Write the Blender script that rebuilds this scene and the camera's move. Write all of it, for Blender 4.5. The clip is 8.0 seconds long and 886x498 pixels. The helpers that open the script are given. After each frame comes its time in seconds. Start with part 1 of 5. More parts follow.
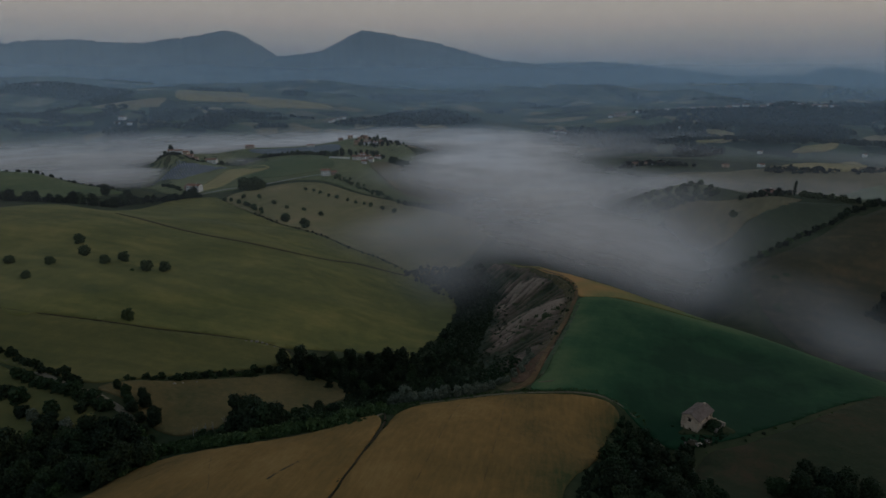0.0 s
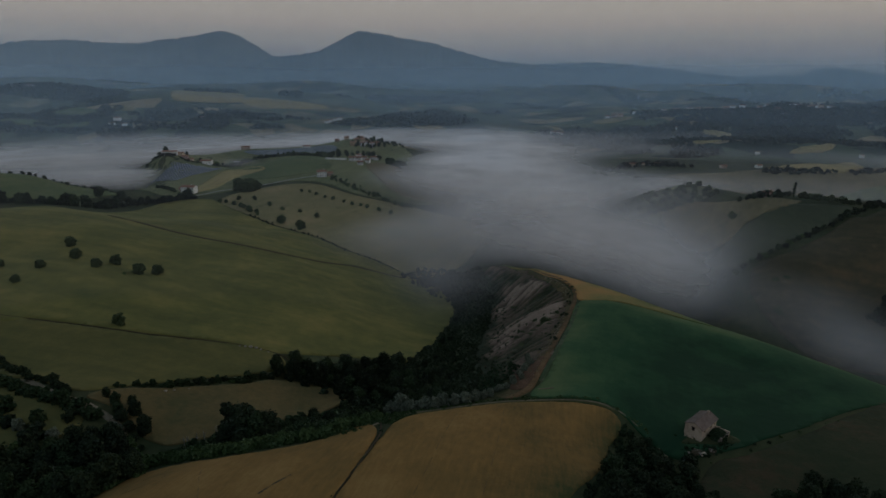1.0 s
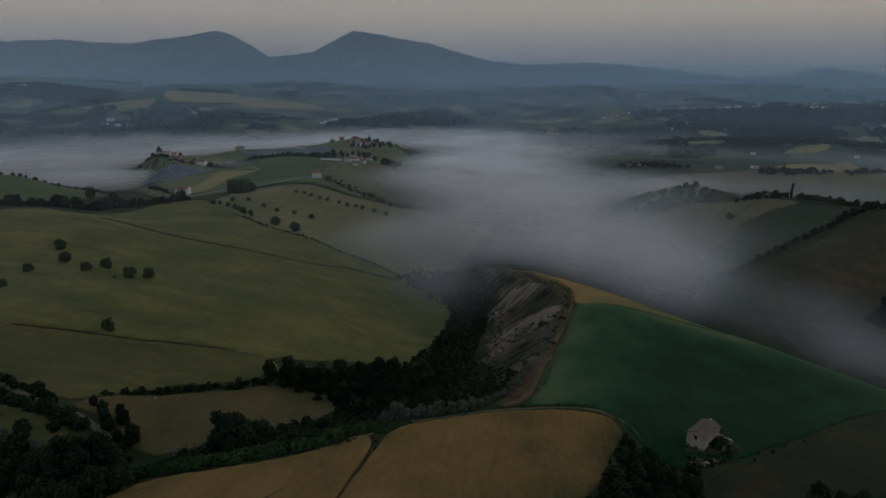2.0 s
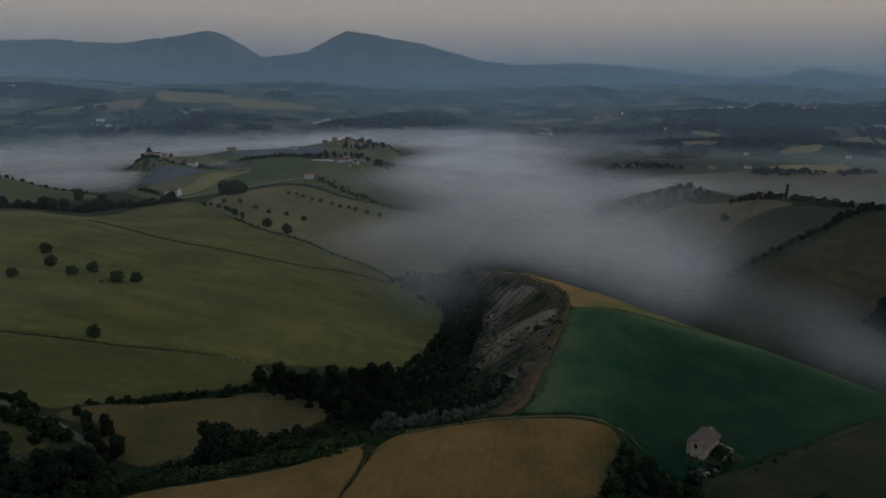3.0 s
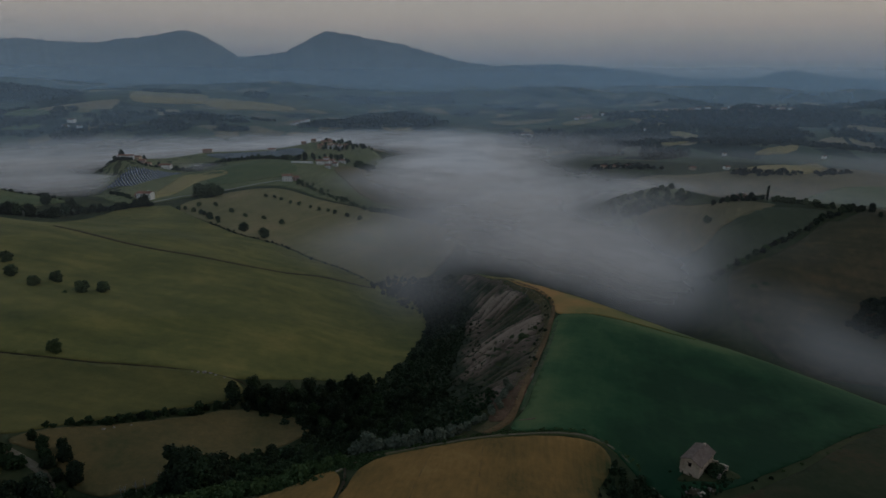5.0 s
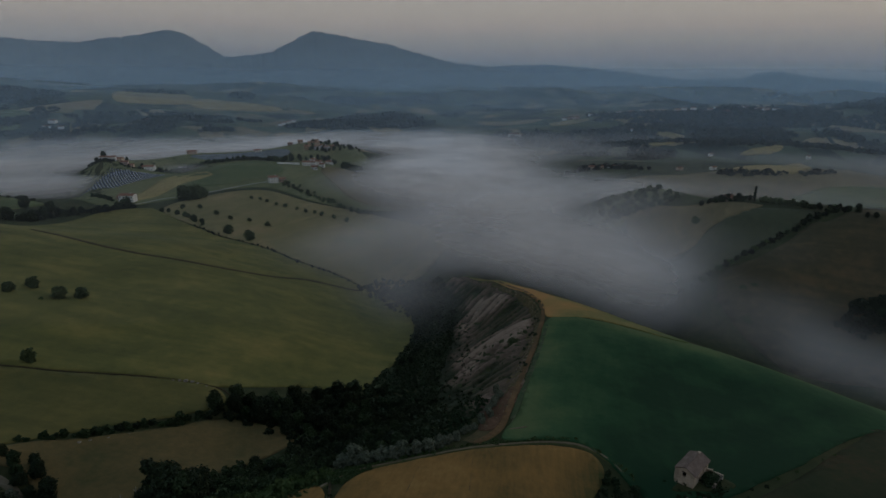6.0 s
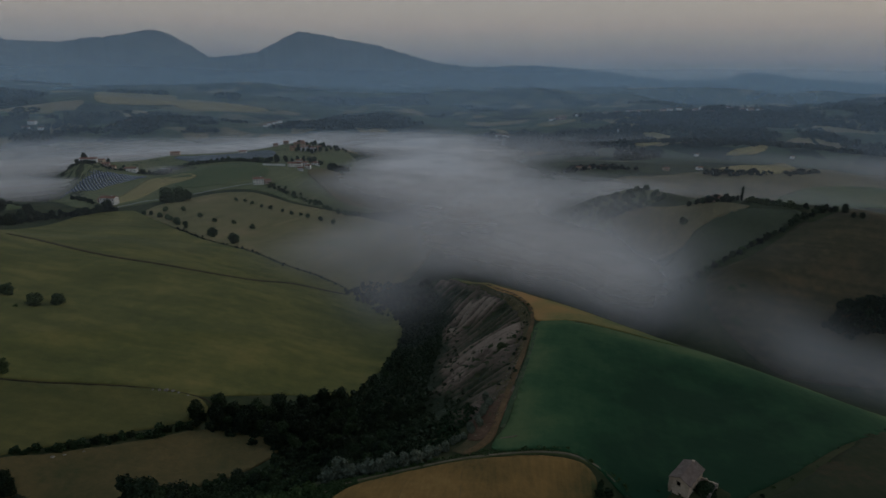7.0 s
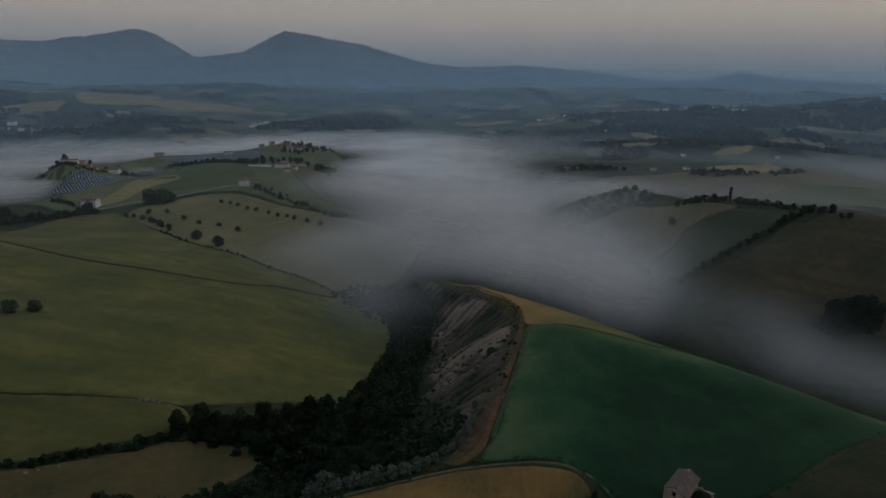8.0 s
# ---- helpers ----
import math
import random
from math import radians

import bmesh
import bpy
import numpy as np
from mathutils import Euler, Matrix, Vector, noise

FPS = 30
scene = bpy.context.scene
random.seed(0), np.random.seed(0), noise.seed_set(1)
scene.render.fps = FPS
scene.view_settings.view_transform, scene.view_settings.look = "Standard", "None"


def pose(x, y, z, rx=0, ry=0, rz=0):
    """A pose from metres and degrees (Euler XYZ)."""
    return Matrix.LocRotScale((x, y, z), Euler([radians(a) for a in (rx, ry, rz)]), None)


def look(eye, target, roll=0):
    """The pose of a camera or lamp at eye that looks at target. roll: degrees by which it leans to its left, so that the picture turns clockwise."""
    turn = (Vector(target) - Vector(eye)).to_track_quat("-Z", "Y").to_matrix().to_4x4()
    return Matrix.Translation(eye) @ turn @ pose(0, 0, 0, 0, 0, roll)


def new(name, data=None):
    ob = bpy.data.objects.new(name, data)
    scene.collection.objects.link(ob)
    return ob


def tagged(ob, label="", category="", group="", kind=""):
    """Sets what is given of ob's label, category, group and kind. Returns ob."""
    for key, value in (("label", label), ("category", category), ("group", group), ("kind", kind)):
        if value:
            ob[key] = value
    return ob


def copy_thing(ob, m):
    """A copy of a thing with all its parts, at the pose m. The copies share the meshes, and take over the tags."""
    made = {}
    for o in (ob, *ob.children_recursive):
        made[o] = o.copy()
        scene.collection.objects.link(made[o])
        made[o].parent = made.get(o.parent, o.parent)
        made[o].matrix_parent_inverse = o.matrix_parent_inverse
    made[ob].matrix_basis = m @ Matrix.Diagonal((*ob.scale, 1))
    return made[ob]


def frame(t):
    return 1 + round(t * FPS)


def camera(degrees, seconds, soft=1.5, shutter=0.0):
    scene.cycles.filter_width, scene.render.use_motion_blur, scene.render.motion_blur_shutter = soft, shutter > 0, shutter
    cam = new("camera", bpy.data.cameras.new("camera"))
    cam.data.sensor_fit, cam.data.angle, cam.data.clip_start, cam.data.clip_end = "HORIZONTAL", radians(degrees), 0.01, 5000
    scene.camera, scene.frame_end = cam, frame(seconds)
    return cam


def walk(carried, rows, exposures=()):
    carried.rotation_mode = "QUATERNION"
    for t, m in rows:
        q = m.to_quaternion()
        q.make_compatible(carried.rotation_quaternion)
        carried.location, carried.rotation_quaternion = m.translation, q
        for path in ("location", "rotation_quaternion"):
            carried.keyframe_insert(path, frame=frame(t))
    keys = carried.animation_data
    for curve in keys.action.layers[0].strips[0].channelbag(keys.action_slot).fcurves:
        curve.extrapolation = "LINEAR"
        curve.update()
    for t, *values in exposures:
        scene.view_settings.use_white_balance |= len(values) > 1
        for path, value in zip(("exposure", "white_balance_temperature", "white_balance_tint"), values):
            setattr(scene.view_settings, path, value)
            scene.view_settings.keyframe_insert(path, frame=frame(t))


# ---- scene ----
from mathutils import geometry

# the drone: a slow, almost straight flight forward, turning gently to its right
cam = camera(77.43, 8.0)
EYE = 170.0
ROWS = [
    (0, 0.00, 0.00, 0.00, 0.00, -17.90, 0.00),
    (0.5, -0.03, 2.29, -0.09, -0.15, -17.87, -0.01),
    (1, -0.06, 4.59, -0.14, -0.32, -17.84, -0.02),
    (1.5, -0.07, 6.88, -0.16, -0.52, -17.83, -0.03),
    (2.25, -0.05, 10.34, -0.15, -0.91, -17.81, -0.06),
    (3, 0.04, 13.82, -0.14, -1.42, -17.79, -0.10),
    (3.5, 0.14, 16.16, -0.15, -1.83, -17.78, -0.13),
    (4, 0.27, 18.50, -0.17, -2.29, -17.76, -0.17),
    (4.5, 0.43, 20.87, -0.21, -2.80, -17.74, -0.20),
    (5.25, 0.75, 24.44, -0.29, -3.66, -17.70, -0.26),
    (6, 1.15, 28.05, -0.40, -4.58, -17.66, -0.31),
    (6.5, 1.45, 30.47, -0.47, -5.22, -17.63, -0.34),
    (7, 1.78, 32.90, -0.53, -5.86, -17.60, -0.37),
    (7.5, 2.12, 35.33, -0.57, -6.49, -17.59, -0.40),
    (8, 2.49, 37.78, -0.57, -7.07, -17.58, -0.42),
]
walk(cam, [(t, pose(x, y, EYE + z, 90 + pitch, roll, yaw)) for t, x, y, z, yaw, pitch, roll in ROWS], exposures=[(0, 0.2), (8, 0.2)])
scene.cycles.transparent_max_bounces = 64

# ---- sky and light: a hazy dawn under a dull, veiled sky ----
SUN_TURN, SUN_UP = 70.0, 14.0
world = bpy.data.worlds.new("dawn_sky")
scene.world = world
world.use_nodes = True
wn, wl = world.node_tree.nodes, world.node_tree.links
wn.clear()
w_out, w_back = wn.new("ShaderNodeOutputWorld"), wn.new("ShaderNodeBackground")
w_sky = wn.new("ShaderNodeTexSky")
w_sky.sky_type, w_sky.sun_disc = "NISHITA", False
w_sky.sun_elevation, w_sky.sun_rotation = radians(SUN_UP), radians(SUN_TURN)
w_sky.dust_density, w_sky.air_density = 4.0, 1.5
w_geo, w_sep, w_ramp = wn.new("ShaderNodeTexCoord"), wn.new("ShaderNodeSeparateXYZ"), wn.new("ShaderNodeValToRGB")
w_map, w_gain, w_mix = wn.new("ShaderNodeMapRange"), wn.new("ShaderNodeVectorMath"), wn.new("ShaderNodeVectorMath")
w_map.inputs["From Min"].default_value, w_map.inputs["From Max"].default_value = -0.06, 0.6
w_gain.operation, w_mix.operation = "SCALE", "ADD"
w_gain.inputs["Scale"].default_value = 0.006
SKY = [(0.0, (0.165, 0.205, 0.245)), (0.09, (0.185, 0.212, 0.240)), (0.14, (0.262, 0.242, 0.230)), (0.22, (0.345, 0.300, 0.258)), (0.34, (0.300, 0.292, 0.275)), (0.6, (0.175, 0.212, 0.262)),
       (1.0, (0.128, 0.170, 0.232))]
while len(w_ramp.color_ramp.elements) < len(SKY):
    w_ramp.color_ramp.elements.new(0.5)
for e, (at, c) in zip(w_ramp.color_ramp.elements, SKY):
    e.position, e.color = at, (*c, 1)
wl.new(w_geo.outputs["Generated"], w_sep.inputs[0])
wl.new(w_sep.outputs["Z"], w_map.inputs["Value"])
wl.new(w_map.outputs[0], w_ramp.inputs[0])
wl.new(w_sky.outputs[0], w_gain.inputs[0])
wl.new(w_ramp.outputs[0], w_mix.inputs[0])
wl.new(w_gain.outputs[0], w_mix.inputs[1])
wl.new(w_mix.outputs[0], w_back.inputs["Color"])
wl.new(w_back.outputs[0], w_out.inputs[0])

sun = new("sun", bpy.data.lights.new("sun", "SUN"))
sun.data.energy, sun.data.angle, sun.data.color = 0.2, radians(14), (1.0, 0.86, 0.72)
sun.matrix_world = look((0, 0, 0), (-math.sin(radians(SUN_TURN)), -math.cos(radians(SUN_TURN)), -math.tan(radians(SUN_UP))))


# ---- materials ----
def nodes_of(name):
    m = bpy.data.materials.new(name)
    m.use_nodes = True
    n, l = m.node_tree.nodes, m.node_tree.links
    n.clear()
    return m, n, l


def noise_at(n, l, coords, scale, detail=4.0, rough=0.55):
    t = n.new("ShaderNodeTexNoise")
    t.inputs["Scale"].default_value, t.inputs["Detail"].default_value, t.inputs["Roughness"].default_value = scale, detail, rough
    l.new(coords, t.inputs["Vector"])
    return t.outputs["Fac"]


def blend(n, l, a, b, fac):
    m = n.new("ShaderNodeMix")
    m.data_type = "FLOAT"
    l.new(a, m.inputs[2])
    l.new(b, m.inputs[3])
    if isinstance(fac, float):
        m.inputs[0].default_value = fac
    else:
        l.new(fac, m.inputs[0])
    return m.outputs[0]


def earth(name, colours, broad=60.0, fine=4.0, rough=0.92, bump=0.3, lines=None, islands=0.0, plots=0.0, rills=0.0):
    """Soil, grass or crop: colours laid by noise at a broad and a fine scale (metres); lines: turn, spacing, strength
    of drill and tractor lines, or of painted fold shading.
    """
    m, n, l = nodes_of(name)
    out, bsdf, tc = n.new("ShaderNodeOutputMaterial"), n.new("ShaderNodeBsdfPrincipled"), n.new("ShaderNodeTexCoord")
    big, small = noise_at(n, l, tc.outputs["Object"], 1 / broad, 5.0, 0.6), noise_at(n, l, tc.outputs["Object"], 1 / fine, 6.0, 0.65)
    fac = blend(n, l, big, small, 0.38)
    grit = noise_at(n, l, tc.outputs["Object"], 2.2, 3.0, 0.6)
    fac = blend(n, l, fac, grit, 0.14)
    if lines:
        turn, gap, strength = lines
        mp = n.new("ShaderNodeMapping")
        mp.vector_type = "TEXTURE"
        mp.inputs["Rotation"].default_value = (0, 0, radians(turn))
        mp.inputs["Scale"].default_value = (gap, gap * 16, gap)
        l.new(tc.outputs["Object"], mp.inputs["Vector"])
        fac = blend(n, l, fac, noise_at(n, l, mp.outputs[0], 1.0, 3.0, 0.6), strength)
    if plots:
        cell, bend = n.new("ShaderNodeTexVoronoi"), n.new("ShaderNodeVectorMath")
        cell.inputs["Scale"].default_value = 1 / plots
        bend.operation = "ADD"
        warp = n.new("ShaderNodeTexNoise")
        warp.inputs["Scale"].default_value = 1 / 300
        shift = n.new("ShaderNodeVectorMath")
        shift.operation = "SCALE"
        shift.inputs["Scale"].default_value = 120
        l.new(tc.outputs["Object"], warp.inputs["Vector"])
        l.new(warp.outputs["Color"], shift.inputs[0])
        l.new(tc.outputs["Object"], bend.inputs[0])
        l.new(shift.outputs[0], bend.inputs[1])
        l.new(bend.outputs[0], cell.inputs["Vector"])
        sep = n.new("ShaderNodeSeparateColor")
        l.new(cell.outputs["Color"], sep.inputs[0])
        fac = blend(n, l, fac, sep.outputs[0], 0.6)
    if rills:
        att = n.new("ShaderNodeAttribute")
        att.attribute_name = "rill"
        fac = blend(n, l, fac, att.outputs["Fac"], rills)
    if islands:
        geo = n.new("ShaderNodeNewGeometry")
        fac = blend(n, l, fac, geo.outputs["Random Per Island"], islands)
    ramp = n.new("ShaderNodeValToRGB")
    spots = np.linspace(0.33, 0.67, len(colours)) if not islands else np.linspace(0.25, 0.75, len(colours))
    while len(ramp.color_ramp.elements) < len(colours):
        ramp.color_ramp.elements.new(0.5)
    for e, c, s in zip(ramp.color_ramp.elements, colours, spots):
        e.position, e.color = s, (*c, 1)
    l.new(fac, ramp.inputs[0])
    l.new(ramp.outputs[0], bsdf.inputs["Base Color"])
    bsdf.inputs["Roughness"].default_value = rough
    bsdf.inputs["Specular IOR Level"].default_value = 0.15
    if bump:
        bp = n.new("ShaderNodeBump")
        bp.inputs["Strength"].default_value, bp.inputs["Distance"].default_value = bump, 0.5
        l.new(small, bp.inputs["Height"])
        l.new(bp.outputs[0], bsdf.inputs["Normal"])
    l.new(bsdf.outputs[0], out.inputs[0])
    return m


def leafy(name, colours):
    """Leaves: each leaf clump takes its own green."""
    m, n, l = nodes_of(name)
    out, diff, tr, mix = n.new("ShaderNodeOutputMaterial"), n.new("ShaderNodeBsdfPrincipled"), n.new("ShaderNodeBsdfTranslucent"), n.new("ShaderNodeMixShader")
    geo, info, ramp = n.new("ShaderNodeNewGeometry"), n.new("ShaderNodeObjectInfo"), n.new("ShaderNodeValToRGB")
    fac = blend(n, l, geo.outputs["Random Per Island"], info.outputs["Random"], 0.45)
    while len(ramp.color_ramp.elements) < len(colours):
        ramp.color_ramp.elements.new(0.5)
    for e, c, s in zip(ramp.color_ramp.elements, colours, np.linspace(0.1, 0.9, len(colours))):
        e.position, e.color = s, (*c, 1)
    l.new(fac, ramp.inputs[0])
    l.new(ramp.outputs[0], diff.inputs["Base Color"])
    l.new(ramp.outputs[0], tr.inputs["Color"])
    diff.inputs["Roughness"].default_value, diff.inputs["Specular IOR Level"].default_value = 0.7, 0.25
    mix.inputs[0].default_value = 0.2
    l.new(diff.outputs[0], mix.inputs[1])
    l.new(tr.outputs[0], mix.inputs[2])
    l.new(mix.outputs[0], out.inputs[0])
    return m


def vapour(name, colour, broad, wisp, contrast):
    """Mist: thin droplets that scatter what falls on them from either side; the mesh holds how thick it lies."""
    m, n, l = nodes_of(name)
    out, clear, mix = n.new("ShaderNodeOutputMaterial"), n.new("ShaderNodeBsdfTransparent"), n.new("ShaderNodeMixShader")
    diff, tr, both = n.new("ShaderNodeBsdfDiffuse"), n.new("ShaderNodeBsdfTranslucent"), n.new("ShaderNodeMixShader")
    diff.inputs["Color"].default_value = tr.inputs["Color"].default_value = (*colour, 1)
    both.inputs[0].default_value = 0.12
    tc, att = n.new("ShaderNodeTexCoord"), n.new("ShaderNodeAttribute")
    att.attribute_name = "thickness"
    big, small = noise_at(n, l, tc.outputs["Object"], 1 / broad, 4.0, 0.55), noise_at(n, l, tc.outputs["Object"], 1 / wisp, 5.0, 0.6)
    rng, mul = n.new("ShaderNodeMapRange"), n.new("ShaderNodeMath")
    rng.inputs["From Min"].default_value, rng.inputs["From Max"].default_value = 0.5 - contrast, 0.5 + contrast
    rng.inputs["To Min"].default_value, rng.inputs["To Max"].default_value = 0.35, 1.15
    l.new(blend(n, l, big, small, 0.35), rng.inputs["Value"])
    mul.operation, mul.use_clamp = "MULTIPLY", True
    l.new(att.outputs["Fac"], mul.inputs[0])
    l.new(rng.outputs[0], mul.inputs[1])
    l.new(mul.outputs[0], mix.inputs[0])
    l.new(diff.outputs[0], both.inputs[1])
    l.new(tr.outputs[0], both.inputs[2])
    l.new(clear.outputs[0], mix.inputs[1])
    l.new(both.outputs[0], mix.inputs[2])
    l.new(mix.outputs[0], out.inputs[0])
    return m


GROUND = earth("rough_grassland", [(0.022, 0.036, 0.013), (0.042, 0.052, 0.02), (0.078, 0.07, 0.03)], 40, 5, bump=0.5)
WHEAT = earth("ripe_wheat", [(0.0558, 0.0632, 0.0205), (0.158, 0.1, 0.0307), (0.251, 0.14, 0.0409), (0.335, 0.197, 0.0651)], 30, 3.0, lines=(-13, 1.0, 0.28), bump=0.5, rills=0.36)
LUCERNE = earth("green_crop", [(0.0123, 0.0424, 0.0173), (0.0212, 0.0658, 0.0251), (0.0469, 0.0986, 0.0379), (0.0949, 0.132, 0.0513)], 38, 4, lines=(-20, 3, 0.14), bump=0.3, rills=0.36)
YELLOW = earth("dry_stubble", [(0.10, 0.13, 0.045), (0.26, 0.19, 0.064), (0.42, 0.22, 0.075)], 22, 3, bump=0.4, rills=0.4)
# the broad streaks paint light and shade of the hill's folds into the grass
MEADOW = earth("meadow_grass", [(0.068, 0.082, 0.027), (0.15, 0.14, 0.042), (0.285, 0.215, 0.066)], 48, 7, lines=(-98, 15, 0.3), bump=0.35)
TERRACE = earth("lower_meadow", [(0.06, 0.072, 0.025), (0.118, 0.108, 0.034), (0.19, 0.15, 0.048)], 45, 5, lines=(-95, 9, 0.3), bump=0.35)
SMALLTAN = earth("reaped_barley", [(0.06, 0.066, 0.024), (0.125, 0.094, 0.036), (0.19, 0.126, 0.05)], 26, 3, bump=0.4)
TRACKGRASS = earth("track_grass", [(0.04, 0.055, 0.018), (0.078, 0.086, 0.028), (0.14, 0.12, 0.044)], 8, 1.2, bump=0.5)
VERGE = earth("dry_verge", [(0.05, 0.05, 0.022), (0.09, 0.074, 0.034), (0.15, 0.112, 0.05)], 9, 1.3, bump=0.5)
# the rill value paints ribs as if lit and hollows as if shaded
CLAY = earth("clay_with_rib_shading", [(0.0253, 0.0345, 0.0161), (0.046, 0.0483, 0.0253), (0.0978, 0.0736, 0.0494), (0.155, 0.11, 0.0782), (0.276, 0.201, 0.144)], 14, 2.2, lines=(119, 1.5, 0.4), bump=1.0, rills=0.48)
DIRT = earth("dirt_track", [(0.06, 0.052, 0.023), (0.135, 0.083, 0.038), (0.22, 0.13, 0.062)], 14, 1.2, bump=0.5)
PALE = earth("gravel_road", [(0.09, 0.075, 0.043), (0.17, 0.135, 0.085), (0.27, 0.22, 0.15)], 14, 1.2, bump=0.4)
OLIVEBROWN = earth("fallow_hillside", [(0.132, 0.132, 0.054), (0.228, 0.186, 0.082), (0.336, 0.24, 0.114)], 45, 5, lines=(-35, 4, 0.3), bump=0.4)
DULLSLOPE = earth("grazed_hillside", [(0.045, 0.055, 0.03), (0.07, 0.078, 0.042), (0.10, 0.10, 0.055)], 60, 6, lines=(-15, 4, 0.25), bump=0.3)
DRYTUFT = leafy("dry_tufts", [(0.10, 0.09, 0.05), (0.17, 0.145, 0.085), (0.24, 0.20, 0.125)])
DARKSLOPE = earth("dark_ploughland", [(0.034, 0.042, 0.02), (0.072, 0.06, 0.03), (0.15, 0.10, 0.048)], 34, 5, lines=(50, 5, 0.25), bump=0.4)
GREENSLOPE = earth("young_crop", [(0.07, 0.098, 0.04), (0.11, 0.132, 0.053), (0.18, 0.168, 0.071)], 60, 6, lines=(-15, 4, 0.25), bump=0.3)
FARLAND = earth("patchwork_of_fields", [(0.028, 0.042, 0.03), (0.10, 0.11, 0.055), (0.05, 0.07, 0.04), (0.30, 0.22, 0.115), (0.075, 0.095, 0.055)], 260, 60, bump=0.0, plots=95)
# far paler than forest or rock: the air's haze is painted into the colour
HAZED_ROCK = earth("haze_pale_mountain", [(0.17, 0.19, 0.195), (0.23, 0.245, 0.245), (0.30, 0.31, 0.30)], 420, 70, bump=0.0)
BARK = earth("bark", [(0.03, 0.025, 0.02), (0.07, 0.055, 0.04)], 2, 0.3, bump=0.6)
LEAF = leafy("oak_leaves", [(0.015, 0.032, 0.011), (0.029, 0.052, 0.018), (0.052, 0.076, 0.027)])
LEAF_DARK = leafy("dark_leaves", [(0.010, 0.020, 0.008), (0.020, 0.034, 0.013), (0.037, 0.054, 0.02)])
# lighter leaves for trees farther off, with the softening haze painted into the green
LEAF_HAZED = leafy("hazed_tree_leaves", [(0.045, 0.068, 0.028), (0.068, 0.094, 0.038), (0.10, 0.125, 0.052)])
LEAF_SCRUB = leafy("scrub_leaves", [(0.020, 0.034, 0.016), (0.033, 0.049, 0.022), (0.052, 0.07, 0.031)])
LEAF_PALE = leafy("silver_leaves", [(0.08, 0.10, 0.065), (0.13, 0.15, 0.10), (0.18, 0.19, 0.13)])
LEAF_HEDGE = leafy("hedge_leaves", [(0.03, 0.056, 0.016), (0.052, 0.088, 0.025), (0.075, 0.115, 0.035)])
FARWOOD = leafy("far_woodland", [(0.010, 0.018, 0.012), (0.018, 0.028, 0.018), (0.03, 0.04, 0.024)])
MIST = vapour("mist", (1.0, 0.915, 0.835), 150, 34, 0.2)
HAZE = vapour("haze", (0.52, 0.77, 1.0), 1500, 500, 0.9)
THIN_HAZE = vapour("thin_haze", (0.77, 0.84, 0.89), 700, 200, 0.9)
STUCCO = earth("old_plaster", [(0.36, 0.26, 0.18), (0.60, 0.46, 0.33), (0.76, 0.62, 0.46)], 3.0, 0.6, bump=0.6)
STUCCO_WHITE = earth("white_plaster", [(0.721, 0.7, 0.657), (0.827, 0.806, 0.763), (0.912, 0.89, 0.848)], 5.0, 1.0, bump=0.2)
STUCCO_OCHRE = earth("ochre_plaster", [(0.46, 0.31, 0.17), (0.55, 0.38, 0.22), (0.62, 0.46, 0.28)], 5.0, 1.0, bump=0.2)
STUCCO_PINK = earth("rose_plaster", [(0.42, 0.30, 0.24), (0.50, 0.37, 0.30), (0.56, 0.43, 0.36)], 5.0, 1.0, bump=0.2)
OLD_TILES = earth("weathered_roof_tiles", [(0.125, 0.088, 0.07), (0.21, 0.155, 0.122), (0.30, 0.23, 0.185)], 2.2, 0.5, lines=(0, 0.3, 0.3), bump=0.8)
RED_TILES = earth("terracotta_tiles", [(0.18, 0.085, 0.055), (0.27, 0.13, 0.085), (0.35, 0.19, 0.13)], 3.0, 0.6, bump=0.4)
STONES = earth("rubble_stone", [(0.14, 0.115, 0.09), (0.24, 0.20, 0.16), (0.38, 0.33, 0.27)], 1.2, 0.3, bump=0.8)
DARKWOOD = earth("dark_weathered_wood", [(0.02, 0.016, 0.012), (0.045, 0.035, 0.026)], 1.0, 0.2, bump=0.4)
PANEL = earth("panel_glass", [(0.03, 0.04, 0.07), (0.06, 0.075, 0.11)], 6.0, 1.0, rough=0.25, bump=0.0)
PANEL_EDGE = earth("panel_frame", [(0.55, 0.57, 0.60), (0.65, 0.67, 0.70)], 2.0, 0.5, rough=0.4, bump=0.0)
VINES = earth("vineyard_rows", [(0.084, 0.102, 0.102), (0.156, 0.174, 0.18), (0.264, 0.282, 0.3)], 60, 5, lines=(-60, 2.5, 0.6), bump=0.3)
GOLDEN = earth("golden_stubble", [(0.22, 0.175, 0.07), (0.33, 0.25, 0.105), (0.42, 0.31, 0.14)], 50, 5, bump=0.3)
SOIL = earth("dark_field_bank", [(0.035, 0.03, 0.016), (0.065, 0.05, 0.028), (0.10, 0.075, 0.04)], 12, 1.5, bump=0.6)
BARE = earth("thin_crop", [(0.03, 0.065, 0.027), (0.06, 0.085, 0.038), (0.14, 0.13, 0.085)], 5, 0.9, bump=0.3)
FLATTENED = earth("flattened_wheat", [(0.10, 0.065, 0.027), (0.17, 0.105, 0.042), (0.25, 0.155, 0.06)], 5, 0.8, bump=0.5)
PALEBARK = earth("pale_dead_wood", [(0.22, 0.20, 0.18), (0.36, 0.34, 0.31)], 2, 0.3, bump=0.4)
PASTURE = earth("dark_rough_pasture", [(0.02, 0.034, 0.013), (0.038, 0.044, 0.019), (0.078, 0.05, 0.025)], 24, 3, bump=0.5)
